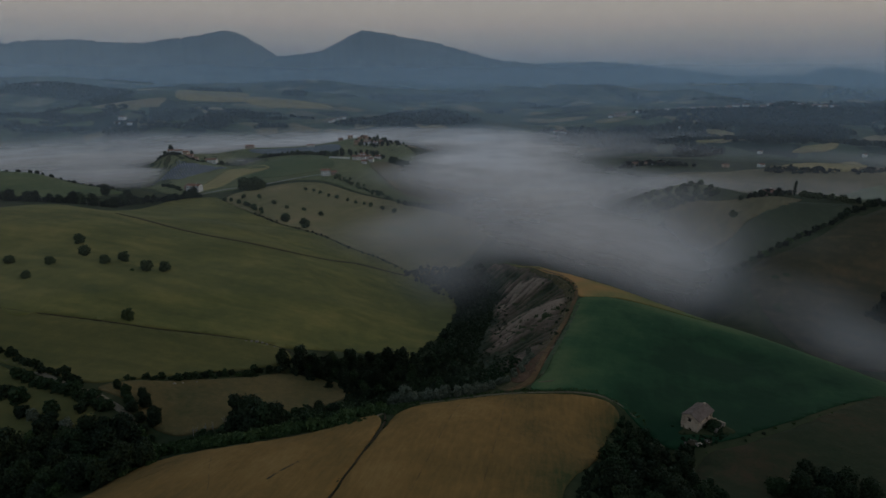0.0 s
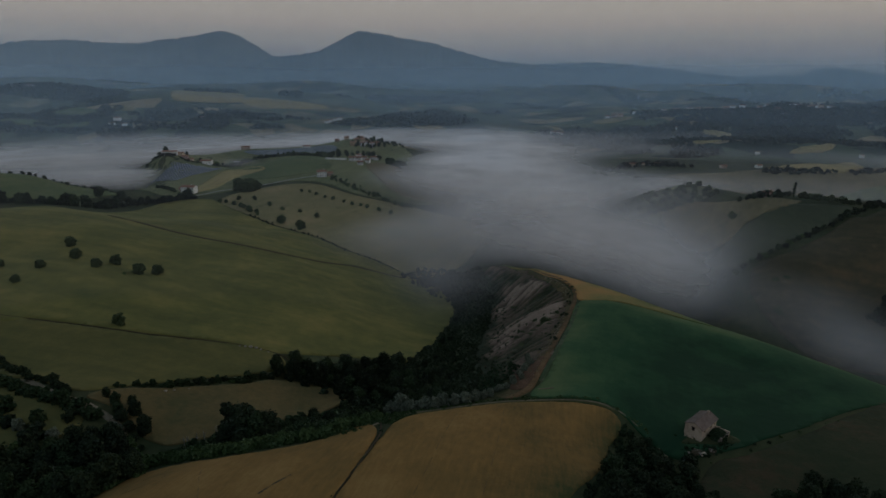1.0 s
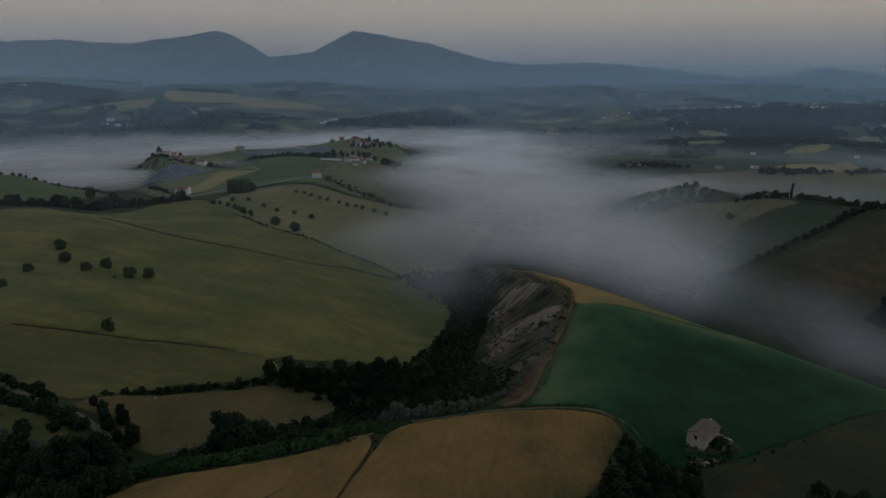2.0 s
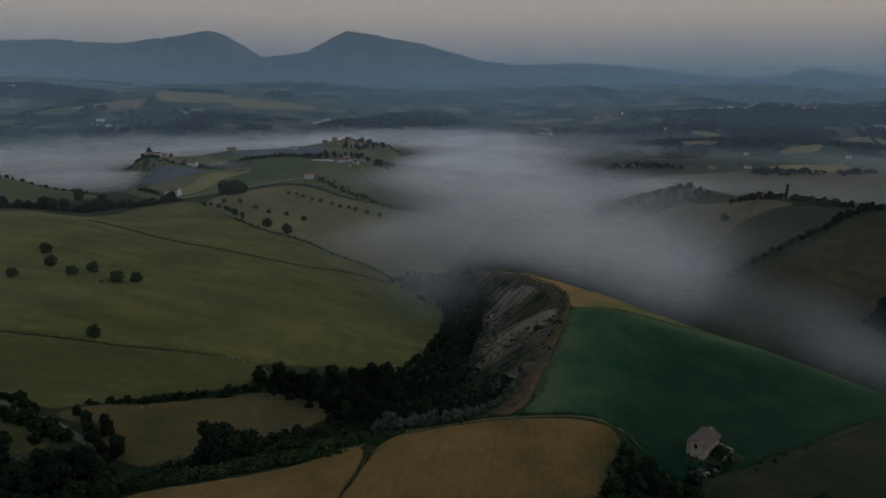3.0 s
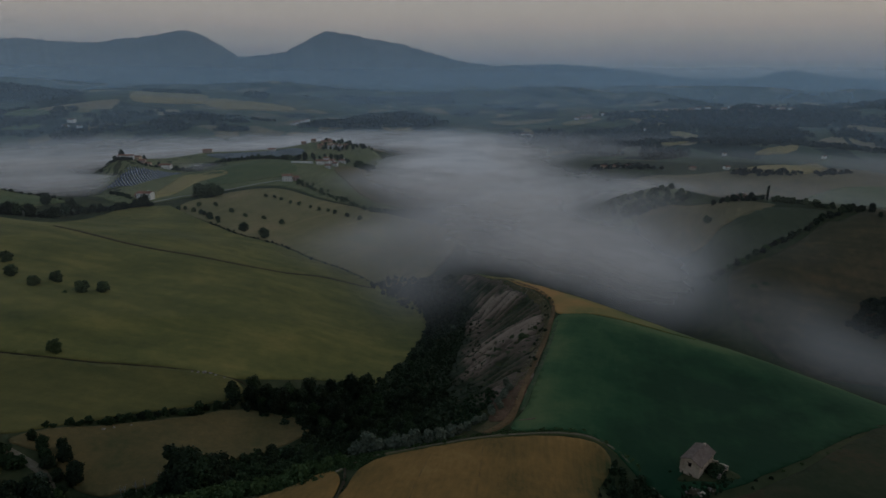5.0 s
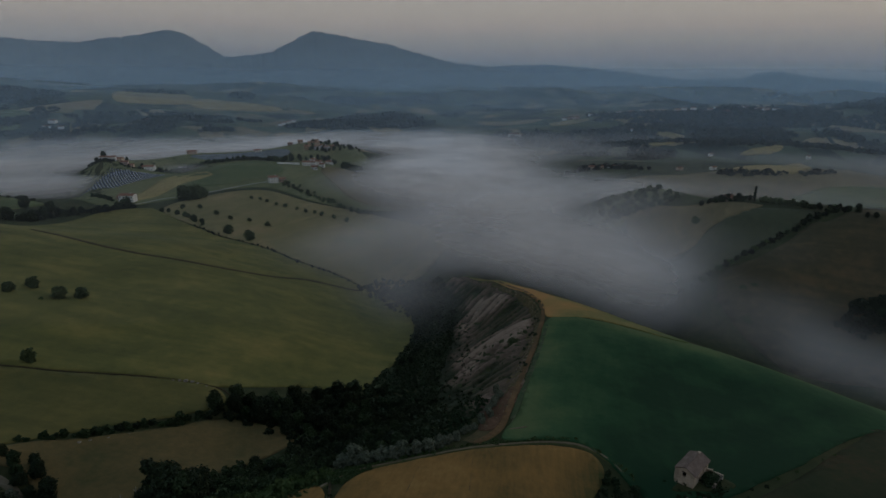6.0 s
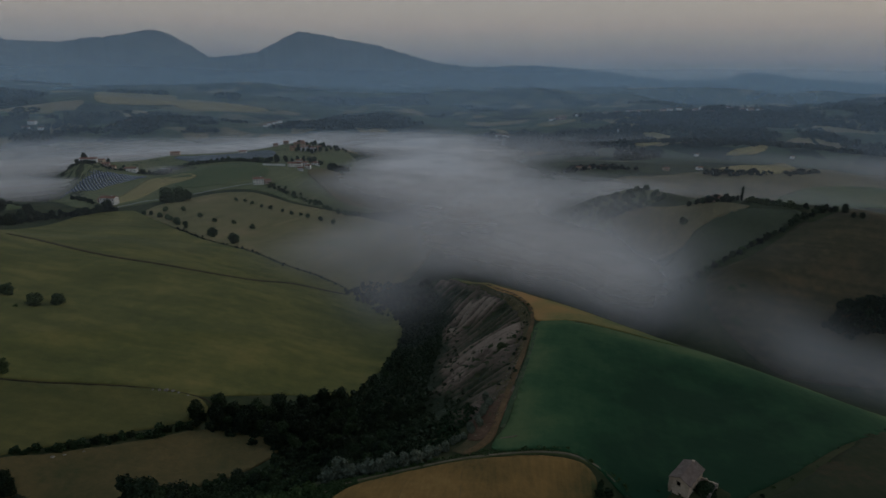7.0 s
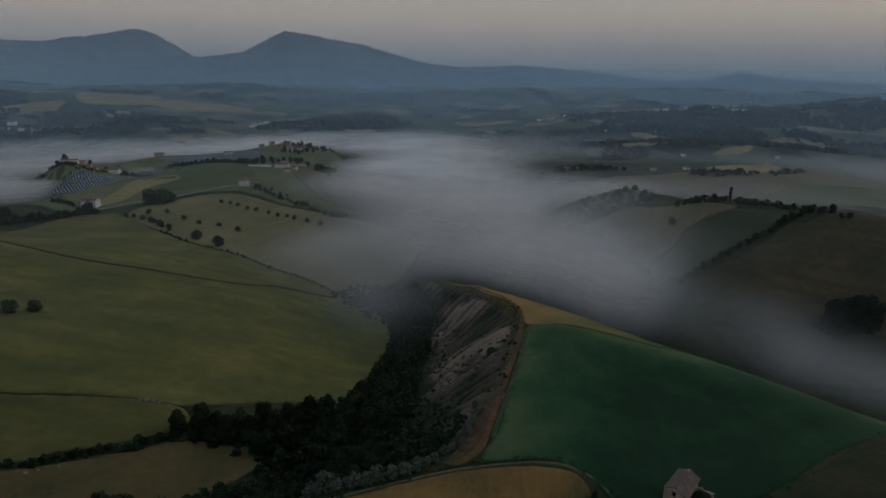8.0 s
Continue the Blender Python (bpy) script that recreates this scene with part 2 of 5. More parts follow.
REDSOIL = earth("reddish_soil", [(0.05, 0.032, 0.019), (0.105, 0.06, 0.034), (0.18, 0.108, 0.066)], 7, 1.2, bump=0.6)
WHITEROAD = earth("white_gravel", [(0.24, 0.21, 0.17), (0.32, 0.29, 0.24), (0.42, 0.38, 0.32)], 14, 1.2, bump=0.3)
HILLGRASS = earth("hillside_grass", [(0.09, 0.11, 0.048), (0.15, 0.158, 0.07), (0.24, 0.21, 0.102)], 55, 6, lines=(-25, 5, 0.25), bump=0.3)
DULLGOLD = earth("dull_stubble", [(0.216, 0.186, 0.074), (0.312, 0.246, 0.102), (0.432, 0.324, 0.138)], 40, 4, lines=(-30, 3, 0.3), bump=0.3)
DULLTAN = earth("worn_hillside", [(0.103, 0.094, 0.046), (0.172, 0.136, 0.067), (0.253, 0.184, 0.09)], 40, 5, lines=(-35, 4, 0.3), bump=0.3)
# ---- the lie of the land: ridge, slope and valley lines in metres (x right, y ahead, z up) ----
LAND = {
    "near_field": [(-22, 111, 77), (-19, 136, 72), (-10, 153, 68), (18, 158, 68), (51, 158, 68), (-79, 129, 63), (-58, 135, 66), (20, 90, 80), (30, 120, 75),
                   (60, 90, 79), (-60, 90, 75), (-20, 40, 85), (-120, 40, 80), (100, 40, 84)],
    "farmyard": [(77, 145, 66), (72, 135, 66), (66, 132, 61), (90, 117, 68), (58, 125, 66), (54, 140, 65), (100, 140, 68), (125, 130, 70), (170, 110, 74), (250, 60, 80)],
    "green_field": [(34, 171, 65), (40, 180, 65), (90, 185, 62), (85, 160, 64), (61, 241, 58), (73, 269, 56), (120, 200, 58), (160, 170, 60), (91, 263, 57), (109, 247, 57), (129, 222, 58), (145, 199, 59), (158, 172, 62), (190, 150, 64), (106, 276, 53), (83, 297, 53), (150, 262, 41), (178, 225, 41),
                    (200, 190, 43)],
    "bank_top": [(32, 182, 66), (40, 200, 63), (50, 222, 60), (59, 247, 57), (71, 275, 54), (73, 298, 51), (69, 330, 45), (60, 370, 36), (47, 418, 23)],
    "bank_slope": [(47, 337, 28), (17, 226, 42), (38, 262, 46), (45, 300, 37), (32, 380, 16), (30, 245, 44)],
    "gully": [(-22, 176, 50), (-26, 192, 42), (-15, 151, 68), (-13, 157, 67), (-4, 156, 67), (-14, 215, 35), (-2, 250, 26), (2, 300, 16), (4, 345, 8), (0, 390, 3), (-8, 440, 1), (10, 490, -4), (60, 480, -4), (110, 420, -2),
              (170, 345, 4), (220, 290, 11), (285, 230, 18), (370, 160, 26)],
    "side_gully": [(-55, 205, 35), (-95, 160, 48), (-130, 125, 54), (-160, 110, 58), (-58, 180, 44), (-85, 185, 46)],
    "left_foot": [(-110, 196, 48), (-91, 249, 40), (-50, 235, 33), (-163, 195, 55), (-127, 180, 56), (-210, 160, 62), (-300, 150, 70)],
    "left_hill": [(-155, 249, 54), (-178, 323, 52), (-243, 355, 59), (-205, 317, 57), (-271, 456, 52), (-120, 330, 40), (-60, 330, 26), (-100, 400, 31), (-22, 375, 10), (-280, 250, 66),
                  (-150, 480, 27), (-420, 400, 64), (-25, 300, 20)],
    "saddle": [(-283, 655, 22), (-213, 610, 19), (-169, 575, 17), (-140, 547, 16), (-95, 490, 10), (-70, 560, 6), (-330, 620, 24)],
    "left_ridge": [(-497, 617, 62), (-467, 627, 58), (-426, 629, 46), (-371, 626, 37), (-527, 593, 67)],
    "left_dip": [(-437, 535, 53), (-386, 558, 44), (-356, 433, 65), (-337, 471, 57), (-315, 496, 47)],
    "hill_village": [(-154, 1063, 53), (-89, 1048, 42), (-211, 1021, 44), (-340, 974, 41), (-421, 854, 46), (-388, 857, 38), (-357, 853, 32), (-372, 735, 27)],
    "village_ridge": [(-238, 668, 24), (-311, 682, 26), (-282, 723, 22), (-165, 775, 29), (-122, 865, 37), (-90, 639, 13), (-60, 760, 12), (-20, 860, 10), (-250, 860, 38),
                      (-330, 760, 28), (-330, 900, 22), (-190, 930, 38)],
    "hamlet_slope": [(-396, 796, 32), (-363, 795, 31), (-391, 758, 25), (-362, 756, 27), (-395, 737, 18)],
    "hamlet_knoll": [(-500, 960, 4), (-540, 880, 2), (-420, 1060, 4), (-560, 720, 30)],
    "right_hill": [(290, 448, 72), (281, 464, 69), (299, 362, 81), (263, 368, 64), (238, 361, 57), (237, 559, 42), (249, 590, 46), (150, 480, 8), (215, 440, 42), (230, 500, 44),
                   (350, 500, 54), (340, 600, 38), (330, 334, 78), (372, 400, 66), (410, 340, 68), (330, 290, 60), (420, 250, 58), (210, 330, 40)],
    "mist_valley": [(60, 640, -8), (120, 760, -6), (40, 950, -4), (-420, 800, 2), (-600, 900, 0), (300, 720, 10), (500, 650, 20), (160, 1000, 0), (-300, 1150, 2), (0, 1200, 2)],
    "orchard_hill": [(168, 532, 32), (201, 565, 41), (230, 590, 46), (263, 605, 50), (290, 600, 50), (215, 545, 38), (160, 570, 14), (240, 640, 26)],
    "mist_islet": [(75, 528, 15), (62, 520, 8), (92, 535, 9)],
    "far_fields": [(311, 843, 30), (330, 800, 24), (472, 913, 25), (420, 830, 22), (560, 800, 26), (640, 950, 36), (700, 700, 24)],
}
SPOTS = np.array([p for line in LAND.values() for p in line], float)


def spline(a, b):
    r2 = ((a[:, None, :2] - b[None, :, :2]) ** 2).sum(-1) / 1e4
    return 0.5 * r2 * np.log(r2 + 1e-9)


def solve_spline(spots, stiff=0.004):
    n = len(spots)
    m = np.zeros((n + 3, n + 3))
    m[:n, :n] = spline(spots, spots) + stiff * np.eye(n)
    m[:n, n:] = np.c_[np.ones(n), spots[:, :2] / 100]
    m[n:, :n] = m[:n, n:].T
    return np.linalg.solve(m, np.r_[spots[:, 2], 0, 0, 0])


WEIGHTS = solve_spline(SPOTS)

# far hills: x, y, half length, half width, turn (degrees), height
HILLS = [(-1150, 1900, 900, 260, -14, 88), (-600, 1500, 420, 120, -10, 22), (-1500, 1450, 500, 200, 8, 60), (-480, 2150, 420, 200, 12, 60), (10, 1750, 190, 90, 5, 34), (-150, 1560, 130, 60, 0, 16),
         (330, 1500, 200, 80, -20, 12), (1150, 1750, 750, 330, -8, 62), (700, 1560, 260, 120, -15, 26), (1750, 1500, 520, 300, 20, 60), (560, 1130, 190, 90, -25, 26), (800, 1060, 300, 80, -18, 26),
         (1000, 1300, 260, 110, 10, 24), (-900, 2900, 900, 250, 5, 70), (300, 2700, 700, 220, -5, 34), (1500, 2900, 800, 300, 4, 52), (-2200, 2600, 700, 400, 0, 90), (600, 3500, 1200, 250, 3, 40),
         (-1500, 3600, 900, 250, -4, 60), (2500, 2500, 700, 400, 20, 50)]


def smooth(a, lo, hi):
    t = np.clip((a - lo) / (hi - lo), 0, 1)
    return t * t * (3 - 2 * t)


def far_height(x, y):
    d = np.hypot(x, y)
    z = 0 + 46 * np.clip((d - 1500) / 1700, 0, 1)
    for hx, hy, a, b, turn, h in HILLS:
        c, s = math.cos(radians(turn)), math.sin(radians(turn))
        u, v = (x - hx) * c + (y - hy) * s, -(x - hx) * s + (y - hy) * c
        z = z + h * np.exp(-(u / a) ** 2 - (v / b) ** 2)
    fold = np.sin(y / 118 + x / 410 + 1.6 * np.sin(x / 330)) + 0.6 * np.sin(y / 67 - x / 190 + 1.3 * np.sin(x / 145 + 2))
    return z + 5 * np.sin(x / 97 + y / 210) * np.cos(y / 130 - x / 300) + 13 * fold * smooth(d, 1700, 2300)




BANK = np.array(LAND["bank_top"])[:, :2]


def runnels(x, y):
    """Ribs and rills that the rain has cut into the bank above the gully."""
    out = np.zeros_like(x)
    box = (x > -5) & (x < 85) & (y > 170) & (y < 440)
    if not box.any():
        return out
    px, py = x[box], y[box]
    run = np.interp(py, BANK[:, 1], np.r_[0, np.cumsum(np.hypot(*np.diff(BANK, axis=0).T))])
    off = np.interp(py, BANK[:, 1], BANK[:, 0]) - px
    s = run + 0.55 * off
    rib = np.abs(np.sin(s / 4.6 + 1.4 * np.sin(s / 23 + off / 17) + 0.9 * np.sin(s / 3.1 + off / 6))) ** 0.7 + 0.45 * np.abs(np.sin(s / 2.3 + off / 9 + 2 * np.sin(s / 11)))
    rib += 0.5 * np.sin(s / 13 + 1.0)
    out[box] = (3.0 * rib - 2.5) * smooth(off, 0.5, 7) * (1 - smooth(off, 30, 48)) * smooth(py, 176, 192)
    out[box] -= 1.0 * smooth(off, -0.5, 1.6) * (1 - smooth(off, 26, 48)) * smooth(py, 180, 195)
    return out


def height(x, y):
    x, y = np.atleast_1d(np.asarray(x, float)), np.atleast_1d(np.asarray(y, float))
    z = far_height(x, y)
    away = np.maximum(smooth(np.hypot(x * 1.1, y), 1020, 1350), smooth(np.hypot(x, np.minimum(y, 0) * 2), 560, 900))
    away = np.maximum(away, smooth(-y, -60, 40))
    z = np.where(y < 60, np.minimum(z * 0 + 82, 90), z)
    near = away < 1
    p = np.c_[x[near], y[near]]
    zn = np.empty(len(p))
    for i in range(0, len(p), 40000):
        q = p[i:i + 40000]
        zn[i:i + 40000] = spline(q, SPOTS) @ WEIGHTS[:-3] + WEIGHTS[-3] + q @ WEIGHTS[-2:] / 100
    z[near] = z[near] * away[near] + zn * (1 - away[near])
    swell = 0.9 * np.sin(x / 19 + y / 41 + 1.5 * np.sin(y / 70)) + 0.6 * np.sin(y / 15 - x / 33 + np.sin(x / 37))
    on_hill = smooth(-x, 15, 70) * smooth(y, 225, 262) * (1 - smooth(y, 540, 620))
    return z + swell * on_hill + runnels(x, y)


# ---- helpers for things ----
def mesh_of(name, verts, faces, material, soft=True):
    me = bpy.data.meshes.new(name)
    me.from_pydata(verts, [], faces)
    me.materials.append(material)
    if soft:
        me.polygons.foreach_set("use_smooth", [True] * len(me.polygons))
    me.update()
    return me


def part(name, me, parent, label="", at=None):
    ob = new(name, me)
    ob.parent = parent
    if at is not None:
        ob.matrix_basis = at
    return tagged(ob, label) if label else ob


def ground_at(x, y):
    return float(height([x], [y])[0])


def grid_faces(rows, cols):
    k = np.arange((rows - 1) * (cols - 1))
    a = (k // (cols - 1)) * cols + k % (cols - 1)
    return np.stack([a, a + 1, a + cols + 1, a + cols], 1).tolist()


# ---- the ground: one sheet to the horizon ----
rows_y = np.r_[-np.geomspace(3600, 60, 14), np.linspace(-30, 30, 5), np.geomspace(42, 4500, 460)]
cols_u = np.sinh(2.4 * np.linspace(-1, 1, 480)) / math.sinh(2.4)
gy = np.repeat(rows_y, len(cols_u))
gx = np.tile(cols_u, len(rows_y)) * np.sqrt(620 ** 2 + (1.05 * gy) ** 2)
gz = height(gx, gy)
ground = new("ground", mesh_of("ground", np.c_[gx, gy, gz].tolist(), grid_faces(len(rows_y), len(cols_u)), GROUND))
ground.data.materials.append(FARLAND)
far_face = np.hypot(gx, gy)[np.array(grid_faces(len(rows_y), len(cols_u)))[:, 0]] > 1050
ground.data.polygons.foreach_set("material_index", far_face.astype(int).tolist())
tagged(ground, "rolling grassy farmland reaching to hazy hills", "ground", kind="structure")


def off_line(x, y, line):
    """How far points lie from a line in plan."""
    best = np.full(x.shape, 1e9)
    for (ax, ay), (bx, by) in zip(line, line[1:]):
        t = np.clip(((x - ax) * (bx - ax) + (y - ay) * (by - ay)) / ((bx - ax) ** 2 + (by - ay) ** 2), 0, 1)
        best = np.minimum(best, np.hypot(x - ax - t * (bx - ax), y - ay - t * (by - ay)))
    return best


def rounded(outline, step, closed=True):
    """A smooth line through the corners of an outline."""
    p = np.array(outline, float)
    n, out = len(p), []
    for i in range(n if closed else n - 1):
        a, b, c, d = (p[(i + k) % n] if closed else p[min(max(i + k, 0), n - 1)] for k in (-1, 0, 1, 2))
        m = max(2, int(np.linalg.norm(c - b) / step))
        for t in np.arange(m) / m:
            out.append(0.5 * (2 * b + (c - a) * t + (2 * a - 5 * b + 4 * c - d) * t * t + (3 * b - a - 3 * c + d) * t ** 3))
    if not closed:
        out.append(p[-1])
    return np.array(out)


def inside(px, py, poly):
    x0, y0 = poly[:, 0], poly[:, 1]
    x1, y1 = np.roll(x0, -1), np.roll(y0, -1)
    hit = np.zeros(len(px), bool)
    for a, b, c, d in zip(x0, y0, x1, y1):
        if b != d:
            hit ^= ((b > py) != (d > py)) & (px < (c - a) * (py - b) / (d - b) + a)
    return hit


def field(name, outline, lift, material, step, label, ragged=0.5):
    """A crop or a strip of land that lies on the ground, with its own depth at the edge."""
    edge = rounded(outline, step)
    edge = edge + np.array([noise.noise_vector((x / 6, y / 6, 3.1)).xy for x, y in edge]) * ragged
    lo, hi = edge.min(0), edge.max(0)
    px, py = (v.ravel() for v in np.meshgrid(np.arange(lo[0], hi[0], step), np.arange(lo[1], hi[1], step)))
    px, py = px + np.random.uniform(-0.25, 0.25, px.shape) * step, py + np.random.uniform(-0.25, 0.25, py.shape) * step
    keep = inside(px, py, edge)
    pts = np.r_[edge, np.c_[px[keep], py[keep]]]
    n = len(edge)
    got = geometry.delaunay_2d_cdt([Vector(p) for p in pts], [(i, (i + 1) % n) for i in range(n)], [list(range(n))], 1, 1e-3)
    xy = np.array([tuple(v) for v in got[0]])
    used = {}
    for f in got[2]:
        for a, b in zip(f, (*f[1:], f[0])):
            used[(a, b)] = used.get((a, b), 0) + 1
    rim = [(a, b) for a, b in used if (b, a) not in used]
    z = height(xy[:, 0], xy[:, 1]) + lift + 0.12 * np.sin(xy[:, 0] * 0.9) * np.sin(xy[:, 1] * 0.8)
    verts, faces = np.c_[xy, z].tolist(), [list(f) for f in got[2]]
    low = {}
    for a, b in rim:
        for v in (a, b):
            if v not in low:
                low[v] = len(verts)
                verts.append((xy[v][0], xy[v][1], z[v] - lift - 0.6))
        faces.append([b, a, low[a], low[b]])
    return tagged(new(name, mesh_of(name, verts, faces, material)), label, name.replace("_", " "), kind="structure")


def lane(name, line, width, lift, material, label, step=1.6, centre=None):
    """A track laid along a line, a little worn and uneven at its sides."""
    p = rounded(line, step, closed=False)
    d = np.gradient(p, axis=0)
    d /= np.linalg.norm(d, axis=1)[:, None]
    side = np.c_[-d[:, 1], d[:, 0]]
    verts, cols = [], np.linspace(-1, 1, 7)
    for q, s in zip(p, side):
        w = width / 2 * (1 + 0.25 * noise.noise((q[0] / 7, q[1] / 7, 0)))
        for c in cols:
            x, y = q + s * w * c
            verts.append((x, y, c))
    v = np.array(verts)
    v[:, 2] = height(v[:, 0], v[:, 1]) + np.where(np.abs(v[:, 2]) > 0.99, -0.5, lift - 0.07 * (np.abs(np.abs(v[:, 2]) - 0.33) < 0.1))
    return tagged(new(name, mesh_of(name, v.tolist(), grid_faces(len(p), 7), material)), label, "track", kind="structure")


field("wheat_field", [(-115, 70), (-104, 108), (-97, 121), (-93, 132), (-88, 141), (-76, 142), (-60, 137), (-38, 138), (-25, 146), (-21, 146), (-18, 138), (-21, 121), (-24, 109), (-29, 90), (-34, 70)],
      0.5, WHEAT, 2.0, "ripe golden wheat field with faint tractor lines")
field("wheat_field", [(-33, 70), (-28, 90), (-23, 110), (-20, 121), (-16.4, 134), (-11, 148.5), (8, 156), (33, 160), (46.5, 158), (54, 154.6), (55, 148), (49, 139), (40, 121), (31, 109), (25, 95), (20, 70)],
      0.5, WHEAT, 2.0, "ripe golden wheat field rounding over a knoll")
field("green_field", [(73, 269), (91, 265), (111, 252), (123, 243), (138, 240), (154, 222), (170, 196), (184, 178), (134, 158), (107, 145), (93, 140), (85, 137), (76, 135.5), (69, 136), (63, 141.5), (58, 152.4), (51, 160.2), (41, 163.2),
                      (30, 165.4), (38, 179), (47.4, 203), (58.4, 234)], 0.35, LUCERNE, 2.5, "dark green crop field on a rounded slope")
field("stubble_field", [(51, 420), (64, 386), (75, 352), (87, 312), (110, 286), (126, 260), (131, 244), (122, 246), (112, 254), (92, 267), (74, 272), (76, 301), (71, 340), (61, 380), (49.5, 417)], 0.4, YELLOW, 2.5, "dry yellow stubble strip along the crest")
field("meadow", [(-214, 246), (-300, 340), (-368, 448), (-361, 497), (-322, 510), (-326, 625), (-285, 661), (-257, 641), (-208, 591), (-150, 536), (-101, 511), (-49, 479), (-22, 450), (3, 406), (10, 371),
                 (4, 331), (-8, 288), (-20, 263), (-43, 261), (-78, 248), (-113, 248), (-144, 243), (-191, 244)], 0.3, MEADOW, 4.5, "broad green-gold meadow over a rounded hill")
field("terrace_meadow", [(-195, 206), (-230, 235), (-214, 245), (-191, 242.4), (-144, 241.4), (-113, 246.4), (-94, 248), (-78, 245.5), (-74, 234), (-90, 221), (-108, 209), (-121, 197), (-134, 186), (-154, 193)],
      0.3, TERRACE, 3.0, "lower meadow terrace of dull green grass")
field("barley_field", [(-130, 182), (-122, 193), (-108, 202), (-86, 215), (-74, 224), (-52, 224), (-41, 214), (-50, 200), (-64, 184), (-78, 171), (-90, 165), (-102, 167), (-116, 178)],
      0.4, SMALLTAN, 2.0, "small reaped tan field among woods")
field("fallow_slope", [(-263, 655), (-235, 715), (-172, 740), (-105, 703), (-31, 690), (40, 660), (60, 580), (6, 470), (-22, 454), (-49, 483), (-101, 515), (-150, 540), (-208, 595)], 0.26, OLIVEBROWN, 6.0, "brown-green fallow slope dotted with small trees")
field("village_slope", [(-345, 664), (-425, 740), (-448, 850), (-350, 985), (-215, 1060), (-90, 1065), (-20, 920), (40, 780), (-40, 705), (-105, 712), (-172, 752), (-250, 728), (-300, 668)], 0.12, HILLGRASS, 9.0, "grassy slope of the village hill")
field("ridge_field", [(-530, 595), (-500, 620), (-467, 630), (-426, 632), (-373, 628), (-371, 610), (-387, 562), (-438, 540), (-500, 540)], 0.3, GREENSLOPE, 6.0, "green field on the next ridge")
field("dark_slope", [(299, 365), (281, 370), (235, 354), (214, 358), (200, 327), (215, 290), (290, 240), (420, 200), (470, 300), (430, 390)], 0.3, DARKSLOPE, 6.0, "dark bare ploughed hillside")
field("grey_slope", [(274, 425), (293, 388), (279, 376), (239, 365), (213, 367), (200, 395), (219, 407), (242, 421)], 0.3, DULLSLOPE, 5.0, "dull green hillside below a farm lane")
field("fallow_slope", [(255, 545), (267, 496), (281, 440), (280, 424), (243, 423), (219, 409), (195, 430), (205, 493), (222, 545)], 0.3, DULLTAN, 5.0, "tan fallow hillside fading into the mist")
field("orchard_slope", [(172, 530), (200, 562), (232, 588), (262, 603), (290, 598), (284, 560), (258, 546), (224, 543), (204, 497), (186, 500)], 0.28, HILLGRASS, 5.0, "grassy orchard slope above the mist")
field("scrub_slope", [(56, 104), (60, 112), (74, 131), (86, 134), (105, 141), (132, 155), (172, 172), (260, 160), (260, 70), (60, 70)], 0.3, PASTURE, 3.5, "dark rough pasture beside the ruined farmhouse")
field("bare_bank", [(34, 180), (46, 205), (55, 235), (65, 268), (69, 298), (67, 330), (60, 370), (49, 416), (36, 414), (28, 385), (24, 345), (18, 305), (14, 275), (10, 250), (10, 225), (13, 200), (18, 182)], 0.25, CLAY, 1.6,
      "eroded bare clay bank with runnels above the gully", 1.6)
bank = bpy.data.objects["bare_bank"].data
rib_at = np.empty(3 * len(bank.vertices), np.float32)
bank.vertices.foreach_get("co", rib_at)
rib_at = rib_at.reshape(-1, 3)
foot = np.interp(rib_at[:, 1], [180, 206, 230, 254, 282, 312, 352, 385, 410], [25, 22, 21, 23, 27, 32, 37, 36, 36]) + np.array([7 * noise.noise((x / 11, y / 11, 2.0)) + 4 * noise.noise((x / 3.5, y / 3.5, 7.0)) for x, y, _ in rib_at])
# painted light on ribs and shade in hollows; greener with scrub towards the foot
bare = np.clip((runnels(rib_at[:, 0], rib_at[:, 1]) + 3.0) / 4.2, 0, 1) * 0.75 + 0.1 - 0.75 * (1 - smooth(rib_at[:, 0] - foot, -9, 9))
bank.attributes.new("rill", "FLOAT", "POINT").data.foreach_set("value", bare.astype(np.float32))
# the wheat is still greenish towards the thicket and ripest on the knoll
for ripe in (o.data for o in bpy.data.objects if o.name.startswith("wheat_field")):
    wp = np.empty(3 * len(ripe.vertices), np.float32)
    ripe.vertices.foreach_get("co", wp)
    wp = wp.reshape(-1, 3)
    gold = 0.62 - 0.5 * np.exp(-off_line(wp[:, 0], wp[:, 1], [(56, 146), (47, 128), (36, 110), (28, 90)]) / 11) - 0.25 * np.exp(-off_line(wp[:, 0], wp[:, 1], [(22, 130), (30, 142)]) / 8)
    gold += np.array([0.3 * noise.noise((x / 17, y / 17, 9.0)) for x, y, _ in wp])
    ripe.attributes.new("rill", "FLOAT", "POINT").data.foreach_set("value", np.clip(gold, 0, 1).astype(np.float32))
# the crop is lighter towards the crest and along the track; the stubble is driest beside the track
for thin_name, line, reach in (("green_field", [(38, 172), (48, 203), (59, 234), (73, 268), (91, 264), (111, 251), (123, 242), (138, 238), (154, 222), (175, 192)], 22), ("stubble_field", [(74, 285), (76, 307), (74, 349)], 30)):
    thin = bpy.data.objects[thin_name].data
    tp = np.empty(3 * len(thin.vertices), np.float32)
    thin.vertices.foreach_get("co", tp)
    tp = tp.reshape(-1, 3)
    worn = np.exp(-off_line(tp[:, 0], tp[:, 1], line) / reach) + np.array([0.3 * noise.noise((x / 14, y / 14, 4.0)) for x, y, _ in tp])
